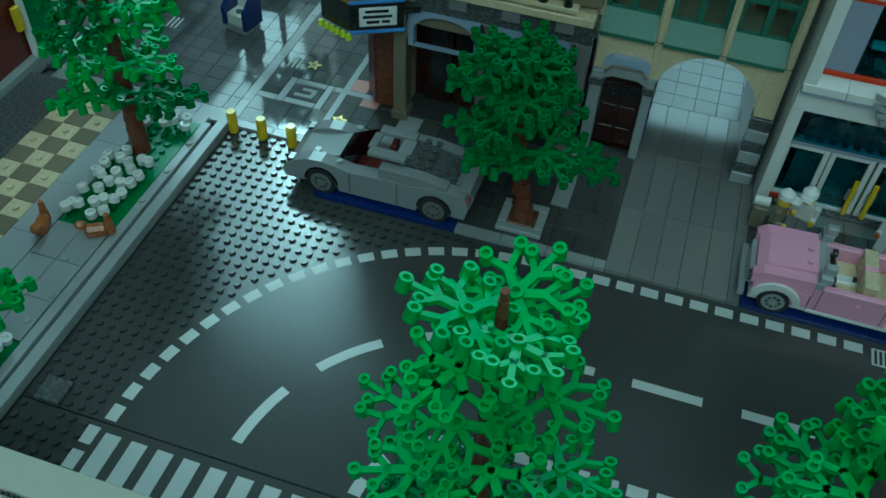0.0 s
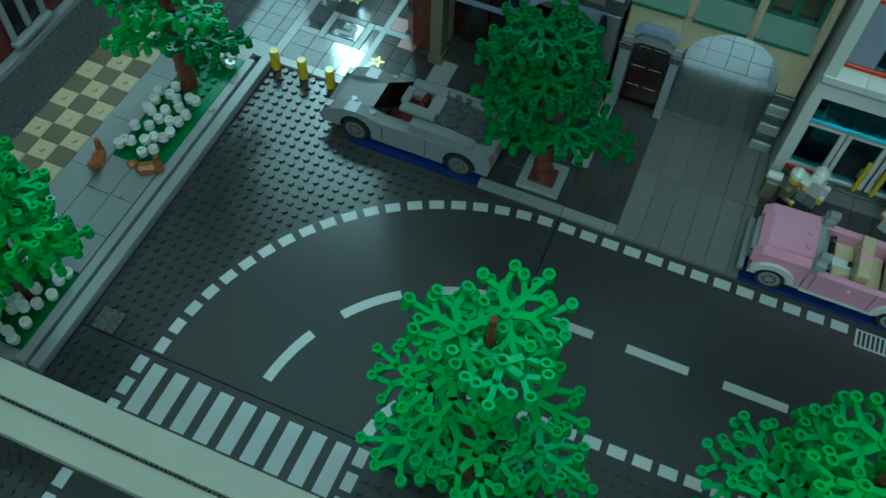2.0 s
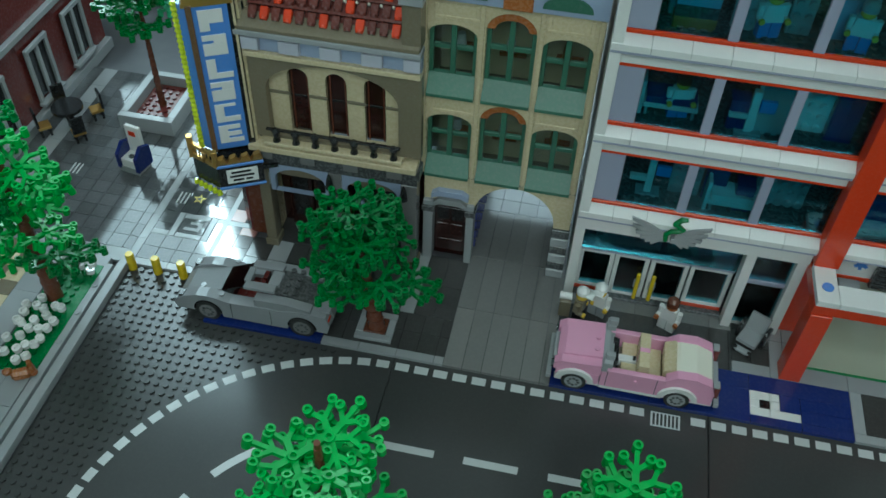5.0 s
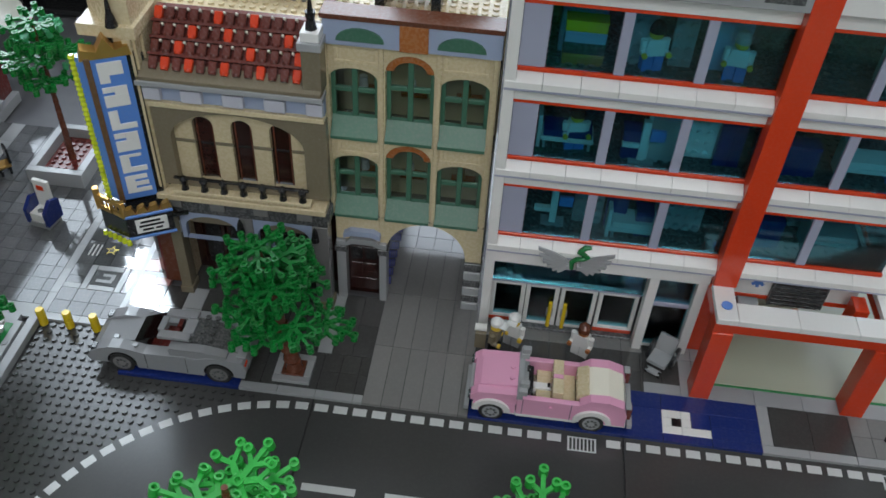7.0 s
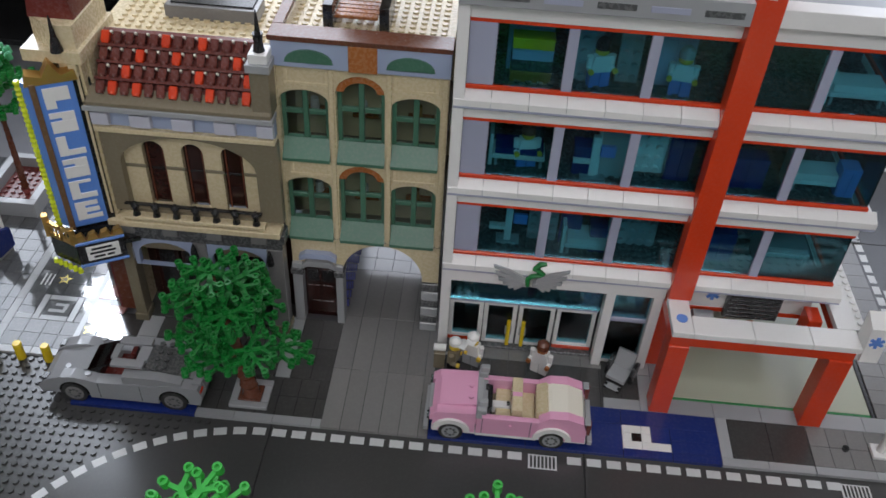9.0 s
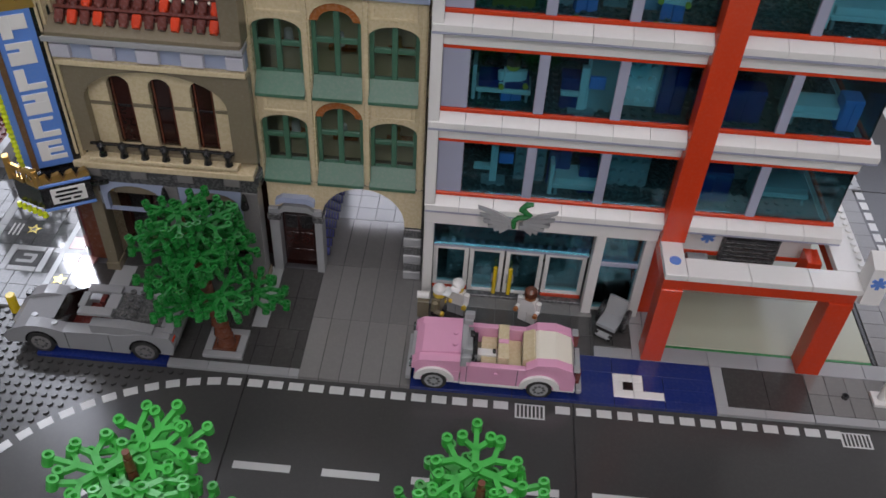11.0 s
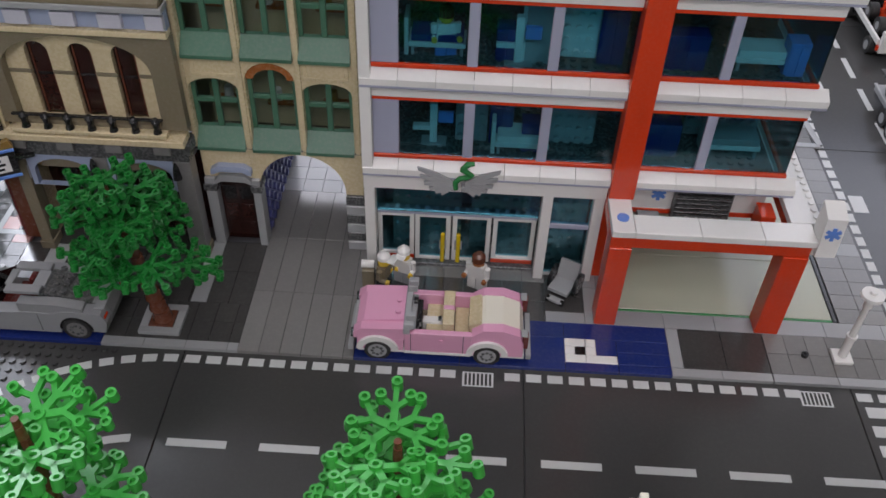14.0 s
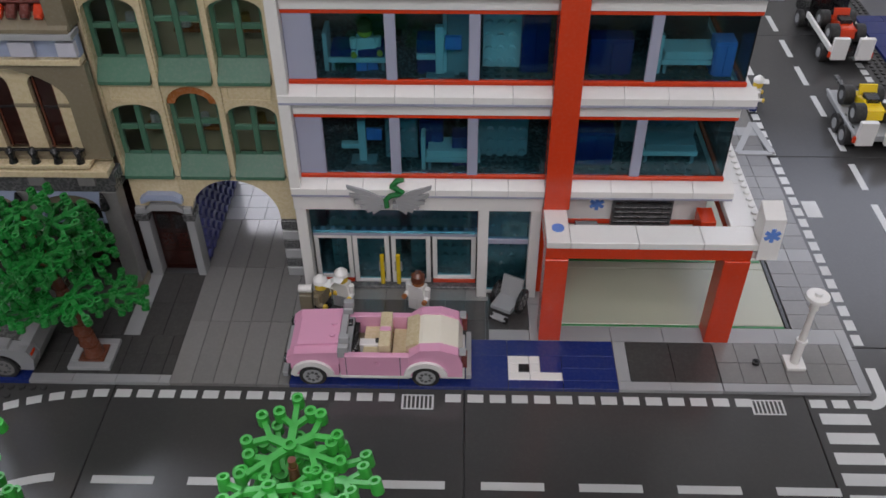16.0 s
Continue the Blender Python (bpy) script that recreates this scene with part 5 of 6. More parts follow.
for (xa, xb, ya, yb, n) in ((-38.7, -34.6, -16.4, -8.2, 26), (-38.6, -34.6, -4.4, -1.9, 8), (-38.7, -34.5, -36, -29.4, 26)):
    k = 0
    while k < n:
        p = (random.uniform(xa, xb), random.uniform(ya, yb))
        if all(math.hypot(p[0] - q[0], p[1] - q[1]) > 0.85 for q in spots) and math.hypot(p[0] + 37, p[1] + 31.5) > 1.3:
            spots.append(p)
            k += 1
        elif random.random() < 0.01:
            k += 1
for x, y in spots:
    copy_thing(proto, pose(x * S, y * S, (1.0 + random.uniform(-0.05, 0.5)) * S, random.uniform(-14, 14), random.uniform(-14, 14), random.uniform(0, 90)))
for x, y, m, lab in ((-1.5, -29.0, PINK, "pink"), (1.2, -28.7, DRED, "dark red"), (3.2, -28.8, DRED, "dark red"), (5.0, -28.8, SBLUE, "pale blue"), (6.2, -29.2, PINK, "pink"), (0.2, -29.4, PINK, "pink"), (4.0, -29.6, PINK, "pink")):
    flower(x, y, 0.6, m, lab + " round toy blossom below the street tree", "border flowers")
hedge = thing("flower_border", 2, -29, 0, "dark green plant border round the street tree", "plants", kind="stuff")
part("bed", box(-5, -33.0, 0.02, 6.4, -28.2, 0.6), GRASS, hedge)
hb = thing("flower_border", 23, -29, 0, "dark green plant border round the street tree", "plants", kind="stuff")
part("bed", box(17.5, -33.0, 0.02, 28, -28.2, 0.6), GRASS, hb)

for cx in (0.5, 22.5):
    for k in range(7):
        bx, by = cx - 4.2 + 1.45 * k, -29.0 - 2.2 * (k % 2)
        b = thing("border_shrub", bx, by, 0.6, "dark green toy shrub below the street tree", "shrub", "border shrubs", local=True)
        ob = new("leaf_spray", SPR[LEAF2.name][k % 4])
        ob.parent = b
        ob.matrix_local = pose(0, 0, (1.2 + 0.5 * (k % 3)) * S, 8 * (k % 2), -6, 50 * k) @ Matrix.Diagonal((0.72, 0.72, 0.9, 1))
        part("stem", cyl(bmesh.new(), 0, 0, 0, 1.4 + 0.5 * (k % 3), 0.3, 8), BROWN, b)

# ---- vehicles ----
def wheel(parent, x, y, z, r, w, side, rim_mat=LIGHT):
    """side: -1 faces the road side, +1 the far side."""
    t = bmesh.new()
    cyl(t, x, z, y - w / 2, y + w / 2, r, 22, None, "y")
    wh = part("wheel", t, RUBBER, parent, "black tyre", True)
    f = y + side * w / 2
    rim = bmesh.new()
    a, b = sorted((f - side * 0.1, f + side * 0.03))
    cyl(rim, x, z, a, b, r * 0.72, 20, None, "y")
    part("rim", rim, rim_mat, wh, "grey rim", True)
    sp = bmesh.new()
    for k in range(8):
        an = math.tau * k / 8
        cx, cz = x + r * 0.4 * math.cos(an), z + r * 0.4 * math.sin(an)
        a, b = sorted((f, f + side * 0.045))
        cyl(sp, cx, cz, a, b, r * 0.13, 8, None, "y")
    part("rim_slots", sp, DARK, wh, "", True)


def fender(x, z, r0, r1, y0, y1, n=12, a0=10, a1=170):
    pts = [(x + r1 * math.cos(radians(a0 + (a1 - a0) * k / n)), z + r1 * math.sin(radians(a0 + (a1 - a0) * k / n))) for k in range(n + 1)]
    pts += [(x + r0 * math.cos(radians(a1 - (a1 - a0) * k / n)), z + r0 * math.sin(radians(a1 - (a1 - a0) * k / n))) for k in range(n + 1)]
    return prism(bmesh.new(), pts, y0, y1, "y")


# pink open car: nose to -x
pc = thing("convertible_car", 24, -2.7, 0.4, "pink open-top toy car with white fenders and tan seats", "car")
pc.location.x -= 0.2 * S
YA, YB = -5.75, -0.1
part("chassis", box(16.6, YA + 0.3, 0.9, 32.2, YB - 0.3, 1.5), WHITE, pc)
part("body", box(16.6, YA, 1.5, 20.9, YB, 3.0), PINK, pc)
part("bonnet", prism(bmesh.new(), [(16.5, 3.0), (16.5, 3.9), (17.2, 4.4), (20.9, 4.75), (20.9, 3.0)], YA + 1.0, YB - 1.0, "y"), PINK, pc)
for y in (YA, YB - 1.0):
    part("wing", prism(bmesh.new(), [(16.3, 3.0), (16.3, 3.7), (17.0, 4.25), (21.0, 4.45), (21.0, 3.0)], y, y + 0.98, "y"), PINK, pc)
    part("side", box(21.0, y + (0.0 if y < -3 else 0.4), 1.5, 27.2, y + (0.6 if y < -3 else 1.0), 4.0), PINK, pc)
    part("rear_wing", prism(bmesh.new(), [(27.2, 1.5), (27.2, 4.0), (28.2, 4.8), (30.0, 4.9), (31.6, 4.3), (32.0, 3.2), (32.0, 1.5)], y, y + 0.98, "y"), PINK, pc)
    tl = part("tail_light", box(31.9, y + 0.1, 2.6, 32.4, y + 0.85, 4.2), DRED, pc, "dark red tail light")
    part("lamp_collar", box(31.7, y + 0.05, 4.2, 32.3, y + 0.9, 4.45), LIGHT, pc)
    part("headlight", cyl(bmesh.new(), y + 0.5, 3.2, 16.05, 16.35, 0.42, 14, None, "x"), TRCLEAR, pc, "", True)
part("grille", box(16.1, YA + 1.2, 1.6, 16.5, YB - 1.2, 3.4), LIGHT, pc)
part("bumper", box(15.7, YA + 0.1, 1.1, 16.2, YB - 0.1, 1.7), LIGHT, pc)
part("bumper", box(32.3, YA + 0.1, 1.1, 32.8, YB - 0.1, 1.7), LIGHT, pc)
part("boot", prism(bmesh.new(), [(27.4, 1.5), (27.4, 4.3), (28.4, 4.75), (30.0, 4.75), (31.6, 4.1), (32.0, 3.0), (32.0, 1.5)], YA + 1.0, YB - 1.0, "y"), CREAMTOP, pc, "cream folded soft top")
part("boot_front", prism(bmesh.new(), [(26.9, 3.2), (26.9, 4.35), (27.9, 4.82), (28.1, 4.58), (27.38, 4.2), (27.38, 3.2)], YA + 0.98, YB - 0.98, "y"), TAN, pc)
part("dashboard", box(20.95, YA + 0.3, 1.5, 22.0, YB - 0.3, 3.9), LIGHT, pc)
part("screen_frame", box(20.9, YA - 0.1, 3.9, 21.5, YB + 0.1, 4.6), LIGHT, pc)
part("screen_frame", box(21.0, YA - 0.15, 4.6, 21.9, YA + 1.0, 5.3), LIGHT, pc)
part("screen_frame", box(21.0, YB - 1.0, 4.6, 21.9, YB + 0.15, 5.3), LIGHT, pc)
part("screen_frame", box(21.1, YA + 0.3, 5.3, 22.0, YA + 0.9, 6.0), LIGHT, pc)
part("screen_frame", box(21.1, YB - 0.9, 5.3, 22.0, YB - 0.3, 6.0), LIGHT, pc)
part("dash_panel", box(22.02, YA + 1.0, 2.6, 22.5, YB - 1.0, 3.7), BLACK, pc)
part("cabin_floor", box(22.0, YA + 0.6, 1.5, 27.2, YB - 0.6, 1.9), DTAN, pc)
for y in (YA + 0.9, -2.4):
    st = part("front_seat", box(22.9, y, 1.9, 24.43, y + 1.9, 2.7), TAN, pc, "tan seat")
    part("seat_back", box(24.45, y, 1.9, 25.5, y + 1.9, 4.5), TAN, st)
part("rear_bench", box(25.6, YA + 0.7, 1.9, 26.9, YB - 0.7, 2.6), TAN, pc)
part("pink_bar", box(24.47, -2.94, 1.9, 25.48, -2.42, 4.52), PINK, pc)
part("gear_box", box(22.55, -3.3, 1.9, 24.4, -2.45, 2.95), WHITE, pc)
sw_ = part("steering_wheel", cyl(bmesh.new(), -4.2, 3.4, 22.3, 22.5, 0.62, 14, None, "x"), BLACK, pc, "black steering wheel", True)
part("steering_column", box(21.9, -4.4, 3.2, 22.3, -4.0, 3.6), BLACK, sw_)
part("door_line", box(21.55, YA - 0.012, 1.55, 21.62, YA + 0.02, 3.9, c=0.003), DARK, pc)
part("door_line", box(26.4, YA - 0.012, 1.55, 26.47, YA + 0.02, 3.9, c=0.003), DARK, pc)
for y in (YA + 1.9, YB - 2.3):
    part("bonnet_peg", cyl(bmesh.new(), 20.3, y, 4.7, 4.9, 0.26, 10), PINK, pc, "", True)
part("mirror", box(21.7, -3.2, 5.2, 22.1, -2.6, 5.6), BLACK, pc)
part("radio", box(24.0, -3.1, 2.95, 24.3, -2.7, 3.3), BLACK, pc)
part("door_handle", cyl(bmesh.new(), 24.4, 3.1, YA - 0.15, YA, 0.2, 8, None, "y"), PINK, pc)
part("sill", box(21.0, YA - 0.02, 1.15, 27.2, YA + 0.3, 1.5), WHITE, pc)
for x in (18.5, 28.7):
    for y, s in ((YA + 0.35, -1), (YB - 0.35, 1)):
        wheel(pc, x, y, 1.5, 1.24, 1.0, s)
    part("fender", fender(x, 1.5, 1.42, 2.0, YA - 0.3, YA + 0.5), WHITE, pc, "white arched fender")
    part("fender", fender(x, 1.5, 1.42, 2.0, YB - 0.5, YB + 0.3), WHITE, pc, "white arched fender")

# grey sports car: nose to -x
gc = thing("sports_car", -15, -2.4, 0.4, "light grey low toy sports car on a blue strip", "car")
gc.location.x -= 0.45 * S
GA, GB = -5.5, 0.3
part("floor_pan", box(-22.6, GA + 0.3, 0.9, -7.4, GB - 0.3, 1.5), DARK, gc)
part("nose", prism(bmesh.new(), [(-23.4, 1.3), (-23.6, 2.0), (-22.6, 2.9), (-18.6, 3.9), (-18.6, 1.3)], GA + 1.3, GB - 1.3, "y"), CARGREY, gc)
for y0, y1 in ((GA, GA + 1.28), (GB - 1.28, GB)):
    lower = y0 < -3
    top = [(-23.3, 1.3), (-23.6, 2.0), (-23.2, 2.7), (-22.2, 3.35), (-21.0, 3.78), (-19.8, 3.88), (-18.6, 3.7), (-17.4, 3.4), (-15.0, 3.5), (-13.2, 3.6), (-11.8, 3.5), (-10.8, 3.78), (-9.6, 3.88), (-8.2, 3.82), (-7.0, 3.7), (-6.6, 2.6), (-6.9, 1.3)]
    low = []
    for wx in (-9.6, -19.9):
        low += [(wx + 1.56 * math.cos(radians(-8 + 19.6 * k)), 1.6 + 1.56 * math.sin(radians(-8 + 19.6 * k))) for k in range(11)]
        low += [(-11.2, 1.0), (-18.3, 1.0)] if wx > -15 else []
    part("side_body", prism(bmesh.new(), top + low, y0, y1, "y"), CARGREY, gc)
    for wx in (-9.6, -19.9):
        part("arch_lip", fender(wx, 1.6, 1.40, 1.58, y0 - 0.03, y1 + 0.03, 12, 0, 180), BLACK, gc)
    part("door_seam", box(-17.3, y0 - 0.02 if lower else y1 - 0.02, 1.2, -17.2, y0 + 0.02 if lower else y1 + 0.02, 3.3, c=0.005), DARK, gc)
    part("door_seam", box(-13.0, y0 - 0.02 if lower else y1 - 0.02, 1.2, -12.9, y0 + 0.02 if lower else y1 + 0.02, 3.4, c=0.005), DARK, gc)
    part("headlight", box(-23.1, y0 + 0.2, 2.65, -22.5, y1 - 0.2, 3.2), BLACK, gc, "dark headlight")
    part("air_scoop", prism(bmesh.new(), [(-14.6, 3.6), (-14.6, 4.6), (-11.0, 4.6), (-8.6, 4.2), (-8.6, 3.0), (-12.2, 2.9)], y0 + 0.1, y1 - 0.1, "y"), CARGREY, gc)
    part("tail_light", box(-7.1, y0 + 0.2, 2.9, -6.7, y1 - 0.2, 3.2), RED, gc, "thin red tail light")
ws = part("windscreen", prism(bmesh.new(), [(-18.6, 3.9), (-18.4, 3.8), (-15.7, 5.0), (-15.8, 5.2)], GA + 1.2, GB - 1.2, "y"), SMOKE, gc)
ws.visible_shadow = False
part("cabin", box(-18.5, GA + 1.3, 1.5, -13.0, GB - 1.3, 2.4), DRED, gc, "dark red cabin")
part("dashboard", box(-18.5, GA + 1.3, 2.4, -17.4, GB - 1.3, 3.6), BLACK, gc)
for y in (GA + 1.6, -2.1):
    st = part("seat", box(-16.2, y, 2.4, -14.8, y + 1.6, 3.0), DRED, gc)
    part("seat_back", box(-14.8, y, 2.4, -14.3, y + 1.6, 4.4), DRED, st)
for y in (GA + 0.9, GB - 1.9):
    part("roof_rail", box(-15.9, y, 5.0, -12.6, y + 1.0, 5.4), CARGREY, gc)
part("roof_bar", box(-13.6, GA + 1.92, 4.8, -12.4, GB - 1.92, 5.3), CARGREY, gc)
part("roof_bar", box(-16.2, GA + 1.92, 5.0, -15.5, GB - 1.92, 5.3), CARGREY, gc)
part("engine_cover", prism(bmesh.new(), [(-13.0, 4.8), (-12.4, 4.9), (-8.0, 3.9), (-8.0, 3.5), (-13.0, 3.5)], GA + 1.3, GB - 1.3, "y"), DARK, gc)
part("cover_studs", stud_field(bmesh.new(), [(-12.2 + i, -4.3 + j) for i in range(2) for j in range(4)], 4.72), DARK, gc, kind="stuff")
part("tail", prism(bmesh.new(), [(-8.4, 1.3), (-8.4, 3.9), (-6.9, 4.0), (-6.5, 2.6), (-6.8, 1.4)], GA + 1.3, GB - 1.3, "y"), CARGREY, gc)
part("spoiler", box(-7.6, GA + 0.4, 4.0, -6.6, GB - 0.4, 4.25), CARGREY, gc)
for x in (-19.9, -9.6):
    for y, s in ((GA + 0.45, -1), (GB - 0.45, 1)):
        wheel(gc, x, y, 1.62, 1.34, 1.1, s, MID)
st_ = part("studs", stud_field(bmesh.new(), [(-21.2, -4.4), (-21.2, -1.2), (-18.9, -5.2), (-18.9, -0.4), (-8.4, -5.2), (-8.4, -0.4)], 3.6), CARGREY, gc, kind="stuff")


def flatbed(x, y, label, load, mat):
    v = thing("flatbed_truck", x, y, 0, label, "truck", "far vehicles", local=True)
    part("bed", box(-2.8, -6.5, 1.6, 2.8, 4.5, 2.4), BLACK if mat is RED else LIGHT, v)
    if mat is RED:
        part("cab", prism(bmesh.new(), [(4.6, 1.4), (4.6, 6.4), (7.4, 6.4), (8.8, 4.0), (10.2, 3.6), (10.2, 1.4)], -2.8, 2.8, "x"), BLACK, v)
    else:
        part("tow_bar", box(-0.3, 4.5, 1.5, 0.3, 9.5, 1.9), DARK, v)
    hb_ = 3.2 if mat is RED else 2.7
    part("side_board", box(-3.1, -6.5, 2.4, -2.7, 4.4, hb_), WHITE if mat is RED else LIGHT, v)
    part("side_board", box(2.7, -6.5, 2.4, 3.1, 4.4, hb_), WHITE if mat is RED else LIGHT, v)
    part("tail_board", box(-2.8, -7.2, 1.4, -0.7, -6.5, 4.6), WHITE, v)
    part("tail_board", box(0.7, -7.2, 1.4, 2.8, -6.5, 4.6), WHITE, v)
    part("tail_light", box(-3.1, -6.9, 1.6, -2.6, -6.5, 2.4), RED, v)
    part("tail_light", box(2.6, -6.9, 1.6, 3.1, -6.5, 2.4), RED, v)
    for yy in ((-4.4, 6.4) if mat is RED else (-4.4, -1.6)):
        for xx in (-2.9, 2.9):
            w = bmesh.new()
            cyl(w, yy, 1.2, xx - 0.6, xx + 0.6, 1.25, 18, None, "x")
            wh = part("wheel", w, RUBBER, v, "black tyre", True)
            r = bmesh.new()
            cyl(r, yy, 1.2, xx + math.copysign(0.55, xx), xx + math.copysign(0.66, xx), 0.7, 14, None, "x") if xx > 0 else cyl(r, yy, 1.2, xx - 0.66, xx - 0.55, 0.7, 14, None, "x")
            part("rim", r, LIGHT, wh, "", True)
    b = thing("quad_bike", x, y - 1, 2.4, load, "buggy", "far vehicles", local=True)
    part("body", prism(bmesh.new(), [(-3.2, 0.8), (-3.0, 1.8), (-1.0, 2.4), (0.6, 1.8), (2.6, 1.6), (3.0, 0.8)], -1.0, 1.0, "x"), mat, b)
    part("seat", box(-0.8, -1.6, 2.2, 0.8, 0.2, 2.8), BLACK, b)
    part("fender", box(-1.9, -3.0, 1.7, 1.9, -1.4, 2.0), mat, b)
    part("handle_bar", cyl(bmesh.new(), 1.2, 2.9, -1.3, 1.3, 0.15, 8, None, "x"), BLACK, b)
    for yy in (-2.2, 2.2):
        for xx in (-1.8, 1.8):
            w = bmesh.new()
            cyl(w, yy, 1.25, xx - 0.65, xx + 0.65, 1.25, 16, None, "x")
            wh = part("wheel", w, RUBBER, b, "black tyre", True)
            e = xx + math.copysign(0.6, xx)
            part("rim", cyl(bmesh.new(), yy, 1.25, e - 0.08, e + 0.08, 0.6, 12, None, "x"), LIGHT, wh, "", True)
    part("screen", prism(bmesh.new(), [(0.4, 2.2), (0.7, 2.2), (1.2, 3.4), (0.9, 3.4)], -1.1, 1.1, "x"), mat, b)


flatbed(85.5, 61.0, "white and grey toy pickup with a carrier bed", "bright red toy quad bike on the pickup bed", RED)
flatbed(82.0, 39.5, "white and grey toy trailer truck", "yellow toy buggy on the trailer", YELLOW)
bay = pavement(96, 50, "blue tiled parking strip beside the far road")
bay.location.x += EAST
pave(bay, 93, 48, 104, 70, 0, 4, 4, BLUE)

# ---- small things on the street ----
lamp = thing("street_lamp", 63.9, -2.6, 0.4, "white toy street lamp on a square foot", "street lamp")
part("foot", box(63.0, -3.5, 0.4, 64.8, -1.7, 0.8), WHITE, lamp)
part("pole", cyl(cyl(cyl(cyl(bmesh.new(), 63.9, -2.6, 0.8, 3.4, 0.42, 14), 63.9, -2.6, 3.4, 3.7, 0.52, 14), 63.9, -2.6, 3.7, 7.6, 0.33, 14, 0.26), 63.9, -2.6, 7.6, 8.4, 0.42, 14), WHITE, lamp, "", True)
part("shade", cyl(cyl(cyl(bmesh.new(), 63.9, -2.6, 8.4, 8.9, 0.5, 16, 0.6), 63.9, -2.6, 8.9, 9.2, 1.05, 20, 1.0), 63.9, -2.6, 9.2, 9.5, 0.3, 12), WHITE, lamp, "", True)
lamp.location.x += EAST
hole = thing("cover_cap", 60.0, -2.6, 0.4, "small dark round cap on the paving", "cap")
part("cap", tube(bmesh.new(), 60.0, -2.6, 0.4, 0.75, 0.34, 0.2, 12), BLACK, hole, "", True)
hole.location.x += EAST * 0.7

wc = thing("wheelchair", 36.2, 4.2, 0.4, "light grey toy wheelchair with black wheels", "wheelchair", turn=-28)
part("seat", prism(bmesh.new(), [(2.6, 1.5), (5.0, 1.3), (5.7, 3.6), (5.3, 3.8), (4.7, 1.8), (2.6, 1.9)], 35.1, 37.2, "x"), LIGHT, wc)
part("foot_rest", box(35.3, 2.0, 0.7, 37.0, 2.7, 1.0), LIGHT, wc)
for x in (34.8, 37.5):
    w = bmesh.new()
    cyl(w, 4.6, 1.75, x - 0.16, x + 0.16, 1.3, 20, None, "x")
    wh = part("wheel", w, BLACK, wc, "", True)
    r = bmesh.new()
    cyl(r, 4.6, 1.75, x - 0.2, x + 0.2, 0.9, 16, None, "x")
    part("hub", r, DARK, wh, "", True)
for x in (35.4, 36.9):
    part("castor", cyl(bmesh.new(), 2.3, 0.75, x - 0.15, x + 0.15, 0.34, 12, None, "x"), BLACK, wc, "", True)


def figure(x, y, z, turn, mats, label, hat=True):
    """A toy figure as one plain mesh: legs, body, arms, round head and cap."""
    bm = bmesh.new()
    idx = []
    def mark(i):
        n = len(bm.faces)
        idx.append((n, i))
    mark(0)
    cbox(bm, -0.95, -0.45, 0, -0.03, 0.45, 1.5)
    cbox(bm, 0.03, -0.45, 0, 0.95, 0.45, 1.5)
    mark(1)
    prism(bm, [(-0.95, 1.52), (0.95, 1.52), (0.72, 3.1), (-0.72, 3.1)], -0.48, 0.48, "y")
    for s in (-1, 1):
        cyl(bm, s * 1.05, -0.05, 1.9, 3.0, 0.27, 8, 0.3)
        cyl(bm, s * 1.1, 1.85, -0.75, -0.05, 0.24, 8, None, "y")
    mark(2)
    for s in (-1, 1):
        cyl(bm, s * 1.1, 1.85, -1.05, -0.75, 0.26, 8, None, "y")
    cyl(bm, 0, 0, 3.12, 3.3, 0.45, 12, 0.62)
    cyl(bm, 0, 0, 3.3, 4.1, 0.62, 14)
    mark(3)
    cyl(bm, 0, 0, 3.95 if hat else 3.7, 4.35, 0.7, 14, 0.66)
    cyl(bm, 0, 0, 4.35, 4.7, 0.66, 14, 0.32)
    if hat:
        cyl(bm, 0, 0, 4.7, 4.82, 0.3, 12, 0.12)
        cbox(bm, -0.55, -1.3, 3.92, 0.55, -0.5, 4.06)
    else:
        cyl(bm, 0, 0.42, 3.35, 4.2, 0.42, 10, 0.38)
    mark(9)
    bm.faces.ensure_lookup_table()
    for (a, i), (b, _) in zip(idx, idx[1:]):
        for f in bm.faces[a:b]:
            f.material_index = i
    me = smooth(mesh("toy_figure", bm, mats))
    ob = new("toy_figure", me)
    ob.matrix_world = pose(x * S, y * S, z * S, 0, 0, turn)
    return tagged(ob, label, "toy figure", "toy figures")


figure(18.0, 3.6, 0.4, 70, (BLACK, DTAN, SKIN, WHITE), "toy figure in a brown coat with a white cap")
figure(19.9, 4.6, 0.4, -20, (LIGHT, WHITE, SKIN, WHITE), "toy figure in white with a white cap")
figure(27.4, 4.3, 0.4, -25, (WHITE, WHITE, ORANGE, BROWN), "toy figure in white clothes with brown hair", False)
figure(23.2, 9.6, Z2, 10, (SKYB, WHITE, SKIN, BROWN), "toy figure in a pale shirt behind the ward glass", False)
figure(28.6, 9.2, Z3, 15, (SKYB, WHITE, SKIN, BLACK), "toy figure in a white shirt behind the ward glass", False)
figure(35.8, 8.8, Z3, -10, (SKYB, WHITE, SKIN, LIGHT), "toy figure in a pale shirt behind the ward glass", False)
bag = thing("back_pack", 16.2, 3.9, 0.4, "olive and white toy kit bag", "bag")
part("sack", box(15.8, 3.3, 0.4, 17.0, 4.6, 2.7), DTAN, bag)
part("roll", cyl(bmesh.new(), 4.0, 3.05, 15.7, 17.0, 0.42, 12, None, "x"), WHITE, bag, "", True)

